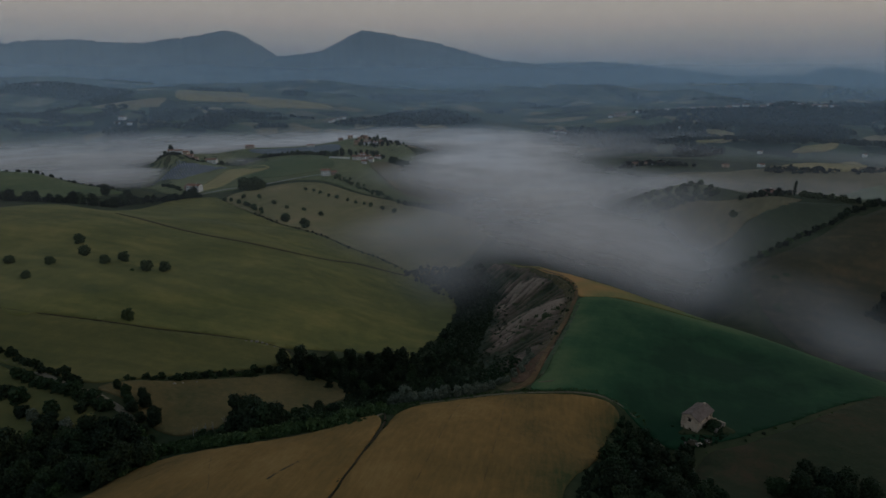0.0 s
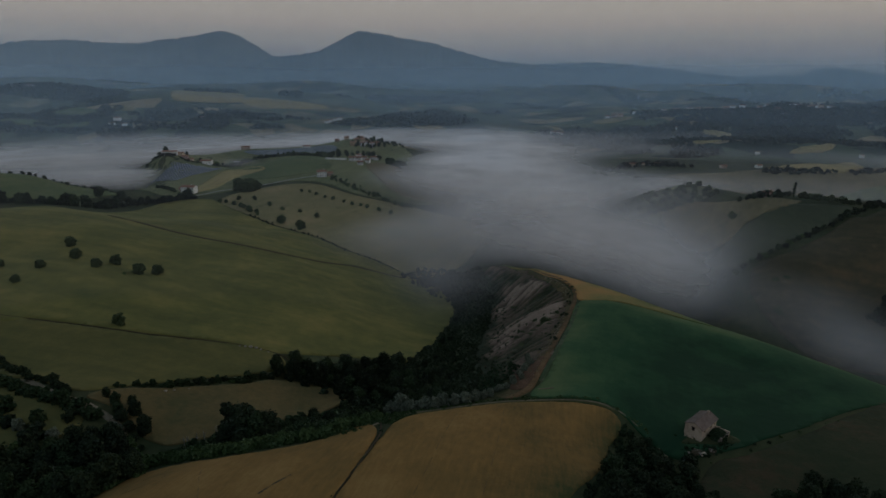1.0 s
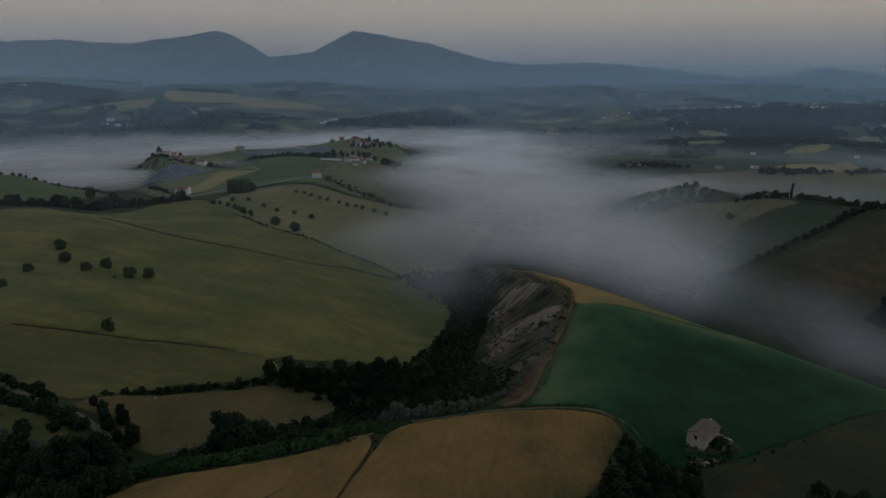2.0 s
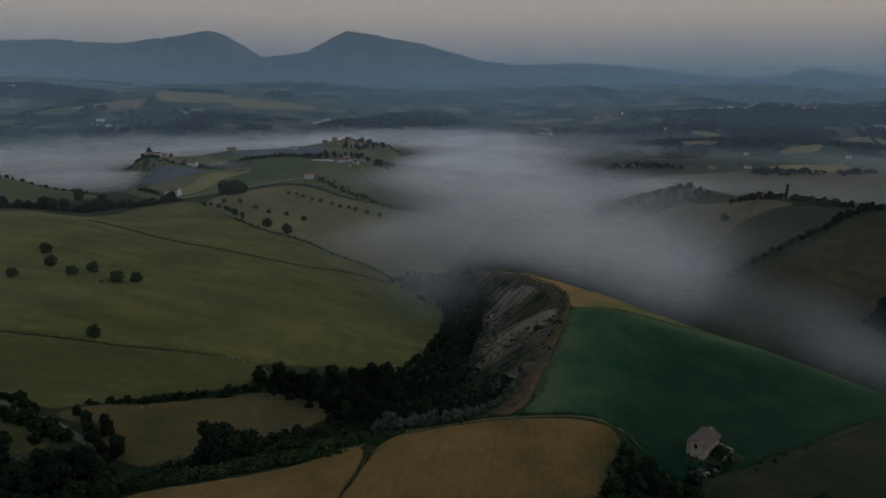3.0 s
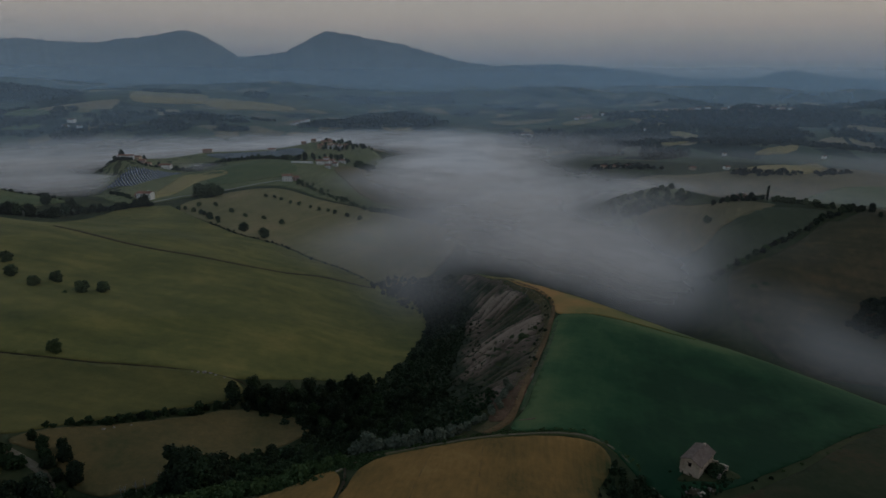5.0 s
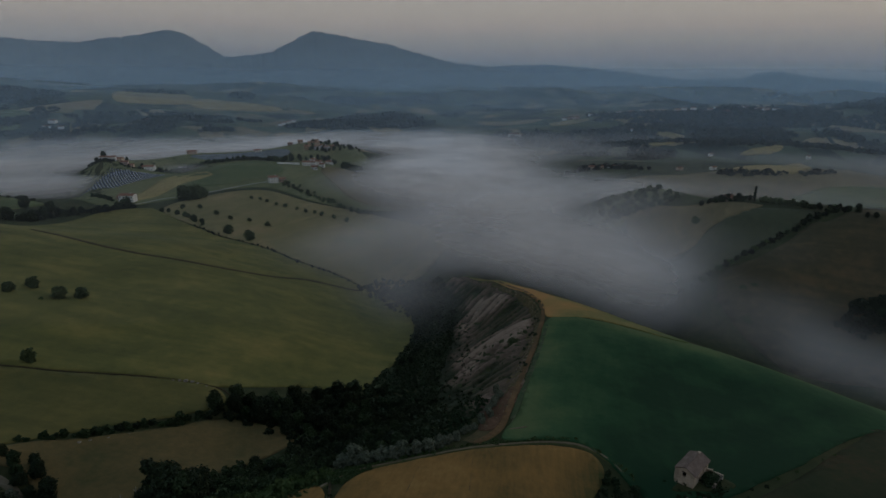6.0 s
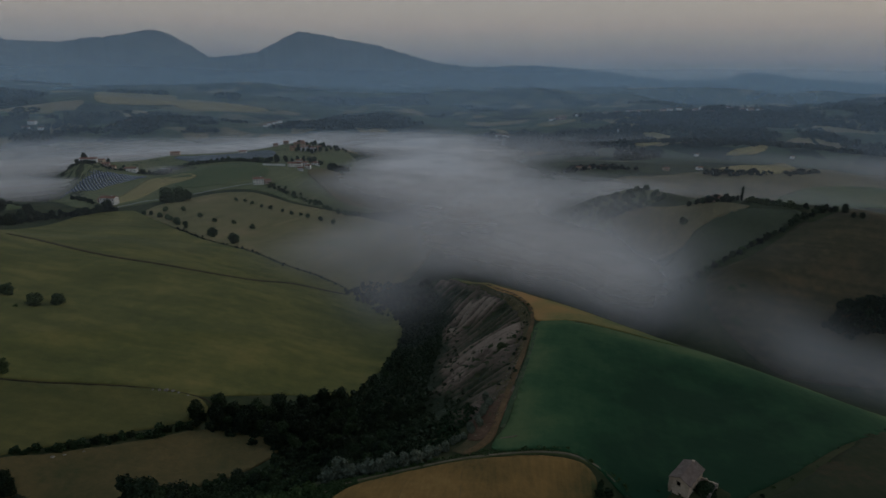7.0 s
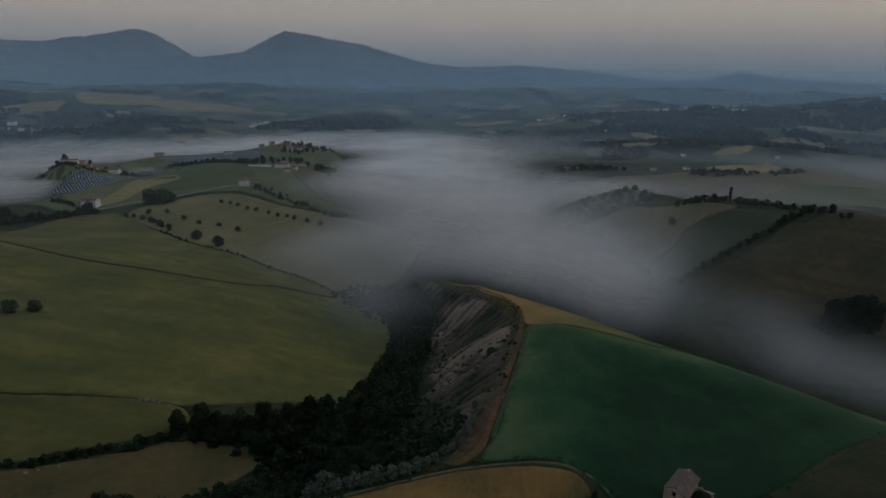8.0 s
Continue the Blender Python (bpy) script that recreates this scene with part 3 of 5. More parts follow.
    thin.attributes.new("rill", "FLOAT", "POINT").data.foreach_set("value", np.clip(worn, 0, 1).astype(np.float32))
lane("dirt_track", [(-27, 139), (-21, 145), (-15, 150), (-4, 155), (9, 158), (33, 162), (48, 160), (57, 155), (62, 146), (66, 136)], 2.3, 0.22, TRACKGRASS, "rough grassy strip round the wheat field")
lane("dirt_track", [(-27, 139), (-21, 145), (-15, 150), (-4, 155), (9, 158), (33, 162), (48, 160), (57, 155), (62, 146), (66, 136)], 0.9, 0.36, PALE, "pale worn wheel track round the wheat field")
lane("grass_verge", [(35.5, 176), (47, 203), (59, 233), (69.5, 261)], 2.4, 0.44, BARE, "thin dry edge of the green crop")
lane("bare_strip", [(33.5, 170.5), (36, 170.8), (39, 171)], 0.5, 0.6, PALE, "pale bare scrape in the green crop")
lane("grass_verge", [(20, 164), (29, 175), (41, 203), (53, 233), (64, 262), (70, 285), (71.5, 307), (68, 345), (58, 385)], 6.0, 0.28, VERGE, "dry grassy verge along the bank edge")
lane("dirt_track", [(22, 163), (32, 174), (44, 203), (56, 233), (67, 262), (74, 285), (76, 307), (72, 345), (66, 368)], 2.8, 0.46, DIRT, "reddish dirt track along the bank's edge")
field("red_bank", [(24, 171), (30, 172), (37, 184), (43, 196), (41, 199), (34, 190), (27, 180)], 0.34, REDSOIL, 1.2, "reddish bare soil beside the track", 1.2)
lane("gravel_road", [(-215, 208), (-182, 203), (-165, 197), (-139, 182), (-121, 175), (-111, 169), (-102, 156), (-92, 146)], 3.2, 0.3, PALE, "pale gravel road dropping into the wood")

# two lanes paint one ledge: dark for its shaded side, paler for its lit top
lane("field_bank", [(-283, 464), (-250, 452), (-208, 431), (-171, 416), (-134, 411), (-102, 423), (-70, 444), (-31, 444)], 1.5, 0.7, SOIL, "earth bank crossing the meadow, painted dark as its shaded side")
lane("grass_verge", [(-283, 466.5), (-250, 454.5), (-208, 433.5), (-171, 418.5), (-134, 413.5), (-102, 425.5), (-70, 446), (-31, 446)], 2.0, 0.6, VERGE, "brown grass along the earth bank, painted paler as its lit side")
lane("field_bank", [(-214, 245.7), (-191, 243.2), (-144, 242.2), (-113, 247.2), (-94, 248.7), (-78, 246.5), (-72, 241)], 0.6, 0.38, SOIL, "dark earth bank above the lower terrace")
lane("field_bank", [(-18, 147), (-17.3, 137), (-20.5, 121), (-23.6, 110), (-28.5, 90), (-33.5, 72)], 0.8, 0.42, SOIL, "dark furrow dividing the wheat")
for line in ([(-83, 132), (-79, 134), (-76, 131), (-79, 127), (-86, 124)], [(-82, 129), (-79.5, 131), (-78, 129.5), (-81, 126)], [(-66, 133), (-63, 124), (-58, 112), (-54, 100)], [(5, 150), (1, 135), (-3, 118), (-8, 100)], [(20, 154), (17, 138), (13, 120), (8, 100)]):
    lane("tractor_track", line, 0.3, 0.54, FLATTENED, "faint tractor line pressed into the wheat")
lane("tractor_track", [(-43, 111), (-40, 115), (-37, 118)], 0.9, 0.54, SOIL, "dark tuft of weeds in the wheat")
field("farmyard", [(72, 142.5), (75.5, 139.5), (80, 138), (85, 138.8), (86.5, 142), (84, 147), (79, 147)], 0.42, GROUND, 1.0, "dark patch of ground round the ruined farmhouse", 1.8)
field("rough_pasture", [(-200, 203), (-168, 193), (-150, 184), (-124, 170), (-126, 162), (-136, 156), (-150, 152), (-175, 160), (-215, 180)], 0.3, TERRACE, 3.0, "rough grey-green pasture below the road")
lane("gravel_road", [(-310, 655), (-292, 684), (-279, 715), (-240, 733), (-200, 760), (-170, 779)], 2.3, 0.6, WHITEROAD, "pale gravel lane climbing to a villa", step=4)
field("vineyard", [(-334, 962), (-260, 985), (-215, 1000), (-185, 990), (-180, 950), (-229, 930), (-300, 945)], 0.6, VINES, 7.0, "grey-green vineyard rows on the village hill")
field("golden_field", [(-312, 668), (-318, 760), (-318, 816), (-291, 848), (-256, 812), (-285, 776), (-298, 706)], 0.4, DULLGOLD, 6.0, "golden stubble spur above the road")
field("green_spur", [(-318, 826), (-293, 900), (-230, 905), (-170, 850), (-168, 800), (-239, 764), (-275, 782), (-258, 812)], 0.4, GREENSLOPE, 6.0, "deep green hilltop field")
field("fallow_slope", [(-112, 850), (-90, 800), (-50, 740), (10, 740), (40, 820), (-20, 880), (-80, 885)], 0.4, DULLTAN, 6.0, "brown slope below the village in thin mist")

field("fallow_valley", [(270, 740), (330, 800), (420, 836), (505, 856), (620, 850), (760, 900), (1000, 900), (1000, 600), (700, 560), (560, 640), (420, 650), (330, 680)], 0.5, DULLTAN, 12.0, "bare brown valley field in thin mist", 4.0)

field("misty_field", [(470, 640), (560, 610), (700, 560), (860, 540), (860, 690), (700, 740), (560, 720)], 0.9, GREENSLOPE, 12.0, "pale green field in thin mist behind the ridge", 4.0)

# ---- mist: sheets of droplets that lie level in the valleys ----
my = np.repeat(np.geomspace(200, 1900, 130), 150)
mx = np.tile(np.linspace(-1, 1, 150), 130) * (my * 0.95 + 120)
away = np.hypot(mx, my)
mist_floor = height(mx, my)
LEVELS = [(10, 0.022, 0), (15, 0.024, 0), (20, 0.026, 0), (25, 0.030, 0), (30, 0.024, 0), (36, 0.022, 1), (43, 0.016, 1), (51, 0.008, 1)]
swell = np.array([4.0 * noise.noise((x / 150, y / 210, 1.7)) + 1.0 * noise.noise((x / 70, y / 90, 5.2)) for x, y in zip(mx, my)])
# the main lake of mist, its shore above the crests, and the arm that reaches up the side valley
west = mx + 5 + 30 * np.sin(my / 60) + 85 * smooth(my, 640, 800)
body = np.maximum(smooth(west, -110, 110), smooth(my + 0.4 * np.minimum(mx, 0) * -1, 760, 1000))
shore = np.interp(mx, [40, 130, 158, 185, 210, 260], [412, 402, 396, 385, 385, 400])
body *= smooth(away, shore - 75, shore + np.interp(mx, [60, 150], [110, 45]))
body *= 1 - smooth(mx, 205, 262) * (1 - smooth(away, 440, 560))
body *= 1 - 0.85 * np.exp(-(mx / 55) ** 2 - ((my - 435) / 70) ** 2)
body *= 1 - 0.55 * np.exp(-((mx - 78) / 30) ** 2 - ((my - 530) / 16) ** 2)
body *= 1 - 0.5 * smooth(mx, 190, 360) * smooth(away, 740, 880)
body *= (1 - smooth(away, 1180, 1650)) * (1 + 1.3 * smooth(away, 700, 950) * smooth(mx, -450, -220) * (1 - smooth(mx, 60, 300)))
ARM = [(120, 430), (165, 385), (200, 338), (224, 300), (240, 262), (262, 225), (300, 190)]
arm = np.exp(-(off_line(mx, my, ARM) / 34) ** 2) * 0.5
for level, thick, upper in LEVELS:
    z = level + swell + np.array([1.2 * noise.noise((x / 80, y / 110, level)) for x, y in zip(mx, my)])
    dens = 1 - np.exp(-np.clip(z - mist_floor - 1.0, 0, 40) * thick)
    cover = body * ((1 - smooth(away, 560, 760)) * smooth(mx, -60, 120) if upper else 1)
    dens *= np.maximum(cover, arm * (1 if level < 40 else 0))
    me = mesh_of("mist", np.c_[mx, my, z].tolist(), grid_faces(130, 150), MIST)
    att = me.attributes.new("thickness", "FLOAT", "POINT")
    att.data.foreach_set("value", dens.astype(np.float32))
    tagged(new("mist", me), "layer of pale grey morning mist in the valley", "mist", "valley mist", "stuff")

# mist clinging to the foot of the hill across the valley
cy = np.repeat(np.linspace(330, 640, 70), 60)
cx = np.tile(np.linspace(100, 320, 60), 70)
slope_floor = height(cx, cy)
for above, veil in ((5, 0.16), (11, 0.16), (18, 0.12)):
    dens = veil * (1 - smooth(slope_floor, 30, 62)) * smooth(cx, 115, 180) * (1 - smooth(cx, 250, 305)) * smooth(np.hypot(cx, cy), 395, 440) * (1 - smooth(cy, 560, 635))
    z = np.maximum(slope_floor, 24) + above + np.array([2.0 * noise.noise((x / 60, y / 60, above)) for x, y in zip(cx, cy)])
    me = mesh_of("mist", np.c_[cx, cy, z].tolist(), grid_faces(70, 60), MIST)
    att = me.attributes.new("thickness", "FLOAT", "POINT")
    att.data.foreach_set("value", dens.astype(np.float32))
    tagged(new("mist", me), "thin veil of mist clinging to the hill's foot", "mist", "valley mist", "stuff")

# thin mist creeping up the gully
by = np.repeat(np.linspace(190, 520, 90), 60)
bx = np.tile(np.linspace(-85, 85, 60), 90)
axis = np.interp(by, [190, 215, 250, 300, 345, 390, 440, 520], [44, 36, 26, 16, 8, 3, 1, -2])
gully_floor = height(bx, by)
for above in (7, 12, 17, 22, 27):
    z = axis + above + np.array([2.5 * noise.noise((x / 24, y / 40, above)) for x, y in zip(bx, by)])
    dens = (1 - np.exp(-np.clip(z - gully_floor - 0.5, 0, 30) * 0.0042)) * smooth(by, 290, 380) * (1 - smooth(by, 440, 515)) * (0.45 + 0.55 * smooth(by, 270, 400))
    dens *= smooth(bx - 0.35 * np.clip(300 - by, 0, 100), -60, 5) * (1 - smooth(bx, 35, 75))
    me = mesh_of("mist", np.c_[bx, by, z].tolist(), grid_faces(90, 60), MIST)
    att = me.attributes.new("thickness", "FLOAT", "POINT")
    att.data.foreach_set("value", dens.astype(np.float32))
    tagged(new("mist", me), "thin wisp of grey mist creeping up the gully", "mist", "valley mist", "stuff")

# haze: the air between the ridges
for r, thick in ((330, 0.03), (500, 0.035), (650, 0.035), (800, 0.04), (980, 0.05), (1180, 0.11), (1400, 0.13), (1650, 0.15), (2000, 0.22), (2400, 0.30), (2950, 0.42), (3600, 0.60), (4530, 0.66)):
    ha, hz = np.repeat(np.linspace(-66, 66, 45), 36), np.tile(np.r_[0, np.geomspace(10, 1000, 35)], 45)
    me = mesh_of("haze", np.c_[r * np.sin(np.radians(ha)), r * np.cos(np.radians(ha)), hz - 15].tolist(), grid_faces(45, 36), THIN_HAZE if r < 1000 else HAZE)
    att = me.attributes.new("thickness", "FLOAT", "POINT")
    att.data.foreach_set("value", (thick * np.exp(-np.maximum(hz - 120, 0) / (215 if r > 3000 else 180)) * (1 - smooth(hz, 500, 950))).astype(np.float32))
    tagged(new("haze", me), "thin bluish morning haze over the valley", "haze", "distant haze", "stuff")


# ---- mountains on the horizon ----
def mountain(profile, near, label, seed, half=260):
    """A range by its skyline: bearing in degrees and height above the eye in metres at that distance."""
    ang = np.linspace(profile[0][0], profile[-1][0], 260)
    top = np.interp(ang, [p[0] for p in profile], [p[1] for p in profile])
    top = np.convolve(np.pad(top, 1, mode="edge"), np.ones(3) / 3, "valid")
    depth = np.linspace(-1, 1, 41)
    verts = []
    for k, d in enumerate(depth):
        r = near + half * d
        fall = max(0.0, 1 - abs(d)) ** 1.25
        for a, h in zip(ang, top):
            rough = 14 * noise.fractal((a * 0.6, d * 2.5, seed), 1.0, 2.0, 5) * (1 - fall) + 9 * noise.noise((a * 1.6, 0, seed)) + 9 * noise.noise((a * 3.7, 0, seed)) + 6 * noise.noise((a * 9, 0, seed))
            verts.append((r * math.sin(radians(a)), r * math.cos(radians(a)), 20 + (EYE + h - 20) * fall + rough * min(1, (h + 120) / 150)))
    return tagged(new("mountain", mesh_of("mountain", verts, grid_faces(41, 260), HAZED_ROCK)), label, "mountain", "mountains on the horizon", "backdrop")


def bearing(px, py):
    """Bearing and height at 4400 m of a skyline point given across and down a 1568 by 882 view of the first look-out."""
    f = 784 / math.tan(cam.data.angle / 2)
    tilt = radians(ROWS[0][5])
    v = Vector(((px - 784) / f, math.cos(tilt) + (py - 441) / f * math.sin(tilt), math.sin(tilt) - (py - 441) / f * math.cos(tilt)))
    return math.degrees(math.atan2(v.x, v.y)), 4400 * v.z / math.hypot(v.x, v.y)


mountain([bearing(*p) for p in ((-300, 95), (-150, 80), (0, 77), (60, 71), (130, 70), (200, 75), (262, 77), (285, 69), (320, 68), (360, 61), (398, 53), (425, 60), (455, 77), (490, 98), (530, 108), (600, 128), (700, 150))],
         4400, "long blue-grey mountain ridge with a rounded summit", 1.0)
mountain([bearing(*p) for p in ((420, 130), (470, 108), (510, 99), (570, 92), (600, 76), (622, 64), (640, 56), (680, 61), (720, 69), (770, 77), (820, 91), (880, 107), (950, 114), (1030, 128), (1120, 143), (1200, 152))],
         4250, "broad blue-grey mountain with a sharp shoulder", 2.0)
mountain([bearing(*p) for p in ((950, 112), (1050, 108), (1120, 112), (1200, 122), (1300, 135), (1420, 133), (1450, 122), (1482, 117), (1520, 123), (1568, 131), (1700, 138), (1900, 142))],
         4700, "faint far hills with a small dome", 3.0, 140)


# ---- trees and shrubs ----
def tube(path, radii, sides=6):
    verts, faces = [], []
    for k, (p, r) in enumerate(zip(path, radii)):
        for a in range(sides):
            t = 2 * math.pi * a / sides
            verts.append((p[0] + r * math.cos(t), p[1] + r * math.sin(t), p[2]))
        if k:
            b = (k - 1) * sides
            faces += [(b + a, b + (a + 1) % sides, b + sides + (a + 1) % sides, b + sides + a) for a in range(sides)]
    faces.append(tuple(range((len(path) - 1) * sides, len(path) * sides)))
    return verts, faces


def wood_mesh(rng, tall, thick, spread, limbs):
    """Trunk and limbs, tapering upward."""
    lean = rng.uniform(-0.06, 0.06, 2) * tall
    path = [(lean[0] * t * t, lean[1] * t * t, tall * 0.75 * t - 0.3 * (t == 0)) for t in (0, 0.2, 0.5, 0.8, 1.0)]
    verts, faces = tube(path, [thick * k for k in (1.25, 0.9, 0.7, 0.45, 0.15)])
    for k in range(limbs):
        a, z0 = 2 * math.pi * (k + rng.uniform(-0.3, 0.3)) / limbs, tall * rng.uniform(0.2, 0.5)
        out, up = spread * rng.uniform(0.5, 0.85), tall * rng.uniform(0.15, 0.35)
        limb = [(lean[0] * 0.2 + out * t * math.cos(a), lean[1] * 0.2 + out * t * math.sin(a), z0 + up * t ** 0.7) for t in (0, 0.5, 1.0)]
        v, f = tube(limb, [thick * 0.5, thick * 0.3, thick * 0.08], 5)
        faces += [tuple(i + len(verts) for i in q) for q in f]
        verts += v
    return verts, faces


def leaf_cards(rng, centres, outward, size):
    """Small bent leaf sprays, four corners each, turned mostly outward."""
    n = len(centres)
    nrm = outward + rng.normal(0, 0.55, (n, 3)) + (0, 0, 0.25)
    nrm /= np.linalg.norm(nrm, axis=1)[:, None] + 1e-9
    u = np.cross(nrm, rng.normal(0, 1, (n, 3)))
    u /= np.linalg.norm(u, axis=1)[:, None] + 1e-9
    v = np.cross(nrm, u)
    s = size * rng.uniform(0.6, 1.35, (n, 1))
    corners = [centres + u * s * a + v * s * b + nrm * s * c for a, b, c in ((-0.62, -0.4, -0.12), (0.45, -0.58, 0.1), (0.6, 0.45, -0.12), (-0.42, 0.6, 0.1))]
    verts = np.stack(corners, 1).reshape(-1, 3)
    return verts.tolist(), np.arange(4 * n).reshape(-1, 4).tolist()


def crown_mesh(rng, tall, spread, count, size, low=0.22, lobes=9, slim=1.0):
    """A crown of many sprays set round a number of boughs, with gaps between."""
    c, o = [], []
    for k in range(lobes):
        t = (k + 0.5) / lobes
        z = tall * (low + (0.93 - low) * t)
        reach = spread * math.sin(math.pi * min(0.97, 0.18 + 0.72 * t)) ** 0.8 * slim
        a = k * 2.4 + rng.uniform(-0.5, 0.5)
        mid = np.array((reach * 0.55 * math.cos(a), reach * 0.55 * math.sin(a), z))
        r = spread * rng.uniform(0.42, 0.62) * slim
        n = count // lobes
        d = rng.normal(0, 1, (n, 3))
        d /= np.linalg.norm(d, axis=1)[:, None]
        q = mid + d * r * np.where(rng.uniform(0, 1, (n, 1)) < 0.14, rng.uniform(1.0, 1.32, (n, 1)), rng.uniform(0.5, 1.0, (n, 1)) ** 0.5) * (1, 1, min(1.0, tall / (3.2 * spread) + 0.25))
        q[:, 2] = np.maximum(q[:, 2], tall * low * 0.55)
        c.append(q)
        o.append(d)
    return leaf_cards(rng, np.concatenate(c), np.concatenate(o), size)


def tree_kind(name, seed, tall, spread, count, size, leaves, label, category="tree", low=0.22, lobes=9, slim=1.0, limbs=5, thick=None, group=""):
    rng = np.random.default_rng(seed)
    root = tagged(new(name), label, category, group)
    root.empty_display_size = 0.2
    part("trunk", mesh_of("trunk", *wood_mesh(rng, tall, thick or tall * 0.025, spread, limbs), BARK), root)
    part("crown", mesh_of("crown", *crown_mesh(rng, tall, spread, count, size, low, lobes, slim), leaves, soft=False), root)
    return root


class Grove:
    """Plants copies of one kind of tree; the first of each kind takes the first place."""

    def __init__(self, *kinds):
        self.kinds, self.fresh, self.rng = kinds, set(kinds), np.random.default_rng(5)

    def plant(self, x, y, scale=1.0, kind=None, label="", group="", sink=0.15):
        k = self.kinds[int(self.rng.integers(len(self.kinds)))] if kind is None else self.kinds[kind]
        s = scale * self.rng.uniform(0.9, 1.12)
        m = pose(x, y, ground_at(x, y) - sink, 0, 0, self.rng.uniform(0, 360)) @ Matrix.Diagonal((s, s, s * self.rng.uniform(0.88, 1.12), 1))
        if k in self.fresh:
            self.fresh.remove(k)
            k.matrix_basis, ob = m, k
        else:
            ob = copy_thing(k, m @ Matrix.Diagonal((*(1 / v for v in k.scale), 1)))
        return tagged(ob, label, group=group) if label or group else ob

    def fill(self, outline, gap, scale=(0.7, 1.2), label="", group="", most=400):
        poly = np.array(outline, float)
        lo, hi = poly.min(0), poly.max(0)
        spots = []
        for _ in range(4000):
            p = lo + (hi - lo) * self.rng.uniform(0, 1, 2)
            if len(spots) < most and inside(p[:1], p[1:], poly)[0] and all((p[0] - q[0]) ** 2 + (p[1] - q[1]) ** 2 > gap * gap for q in spots):
                spots.append(p)
        for x, y in spots:
            self.plant(x, y, self.rng.uniform(*scale), label=label, group=group)

    def mass(self, name, label, outline=None, line=None, gap=4.0, scale=(0.8, 1.3), wander=0.8, most=400, leaves=None):
        """Undergrowth too dense to count: the same shrubs, joined into one."""
        if outline is not None:
            poly, spots = np.array(outline, float), []
            lo, hi = poly.min(0), poly.max(0)
            for _ in range(5000):
                p = lo + (hi - lo) * self.rng.uniform(0, 1, 2)
                if len(spots) < most and inside(p[:1], p[1:], poly)[0] and all((p[0] - q[0]) ** 2 + (p[1] - q[1]) ** 2 > gap * gap for q in spots):
                    spots.append(p)
        else:
            spots = rounded(line, gap, closed=False)
            spots = spots + self.rng.normal(0, wander, spots.shape)
        spots = np.array(spots)
        z = height(spots[:, 0], spots[:, 1])
        forms = []
        for k in self.kinds:
            me = next(c for c in k.children if c.name.startswith("crown")).data
            v = np.empty(3 * len(me.vertices), np.float32)
            me.vertices.foreach_get("co", v)
            forms.append((v.reshape(-1, 3), me.materials[0]))
        got = []
        for (x, y), h in zip(spots, z):
            v, _ = forms[int(self.rng.integers(len(forms)))]
            a, s = self.rng.uniform(0, 6.3), self.rng.uniform(*scale)
            c, d = math.cos(a) * s, math.sin(a) * s
            got.append(np.c_[v[:, 0] * c - v[:, 1] * d + x, v[:, 0] * d + v[:, 1] * c + y, v[:, 2] * s * self.rng.uniform(0.8, 1.15) + h - 0.15])
        v = np.concatenate(got)
        me = mesh_of(name, v.tolist(), np.arange(len(v)).reshape(-1, 4).tolist(), leaves or forms[0][1] if leaves or len(forms) < 2 else forms[int(self.rng.integers(len(forms)))][1], soft=False)
        return tagged(new(name, me), label, "undergrowth", kind="stuff")

    def along(self, line, gap, scale=(0.8, 1.1), wander=0.6, label="", group=""):
        p = rounded(line, gap, closed=False)
        for x, y in p:
            self.plant(x + self.rng.normal(0, wander), y + self.rng.normal(0, wander), self.rng.uniform(*scale), label=label, group=group)


oaks = Grove(tree_kind("oak_tree", 11, 9.0, 4.2, 1900, 0.56, LEAF_DARK, "dark broadleaf tree with a full rounded crown"),
             tree_kind("oak_tree", 12, 10.5, 3.9, 1900, 0.56, LEAF_DARK, "tall dark broadleaf tree with an uneven crown", lobes=11),
             tree_kind("elm_tree", 13, 8.0, 3.6, 1500, 0.55, LEAF, "dark green broadleaf tree in the wood", lobes=8))
poplars = Grove(tree_kind("poplar_tree", 14, 12.0, 2.6, 1000, 0.65, LEAF_DARK, "tall slim dark poplar above the thicket", low=0.18, lobes=11))
rounds = Grove(tree_kind("field_tree", 21, 6.2, 3.5, 1100, 0.55, LEAF_HAZED, "small rounded dark tree standing alone in the meadow", low=0.12, lobes=10),
               tree_kind("field_tree", 22, 5.7, 3.2, 1000, 0.55, LEAF_HAZED, "small bushy tree standing alone in the meadow", low=0.12, lobes=9))
shrubs = Grove(tree_kind("shrub", 31, 2.6, 1.7, 260, 0.55, LEAF_DARK, "low dark shrub in the thicket", "shrub", low=0.1, lobes=6, limbs=3, thick=0.07),
               tree_kind("shrub", 32, 3.2, 1.6, 280, 0.55, LEAF, "rough green shrub in the thicket", "shrub", low=0.1, lobes=6, limbs=3, thick=0.07),
               tree_kind("shrub", 33, 2.0, 1.9, 240, 0.5, LEAF_HEDGE, "low spreading green bramble shrub", "shrub", low=0.08, lobes=6, limbs=3, thick=0.06))
tufts = Grove(tree_kind("tuft", 34, 1.2, 1.1, 90, 0.45, DRYTUFT, "dry grassy tuft on the bare clay", "shrub", low=0.02, lobes=4, limbs=3, thick=0.03))
silvers = Grove(tree_kind("willow_shrub", 41, 4.6, 2.3, 700, 0.45, LEAF_PALE, "pale silver-green willow bush beside the track", "shrub", low=0.08, lobes=9, limbs=4, thick=0.1))
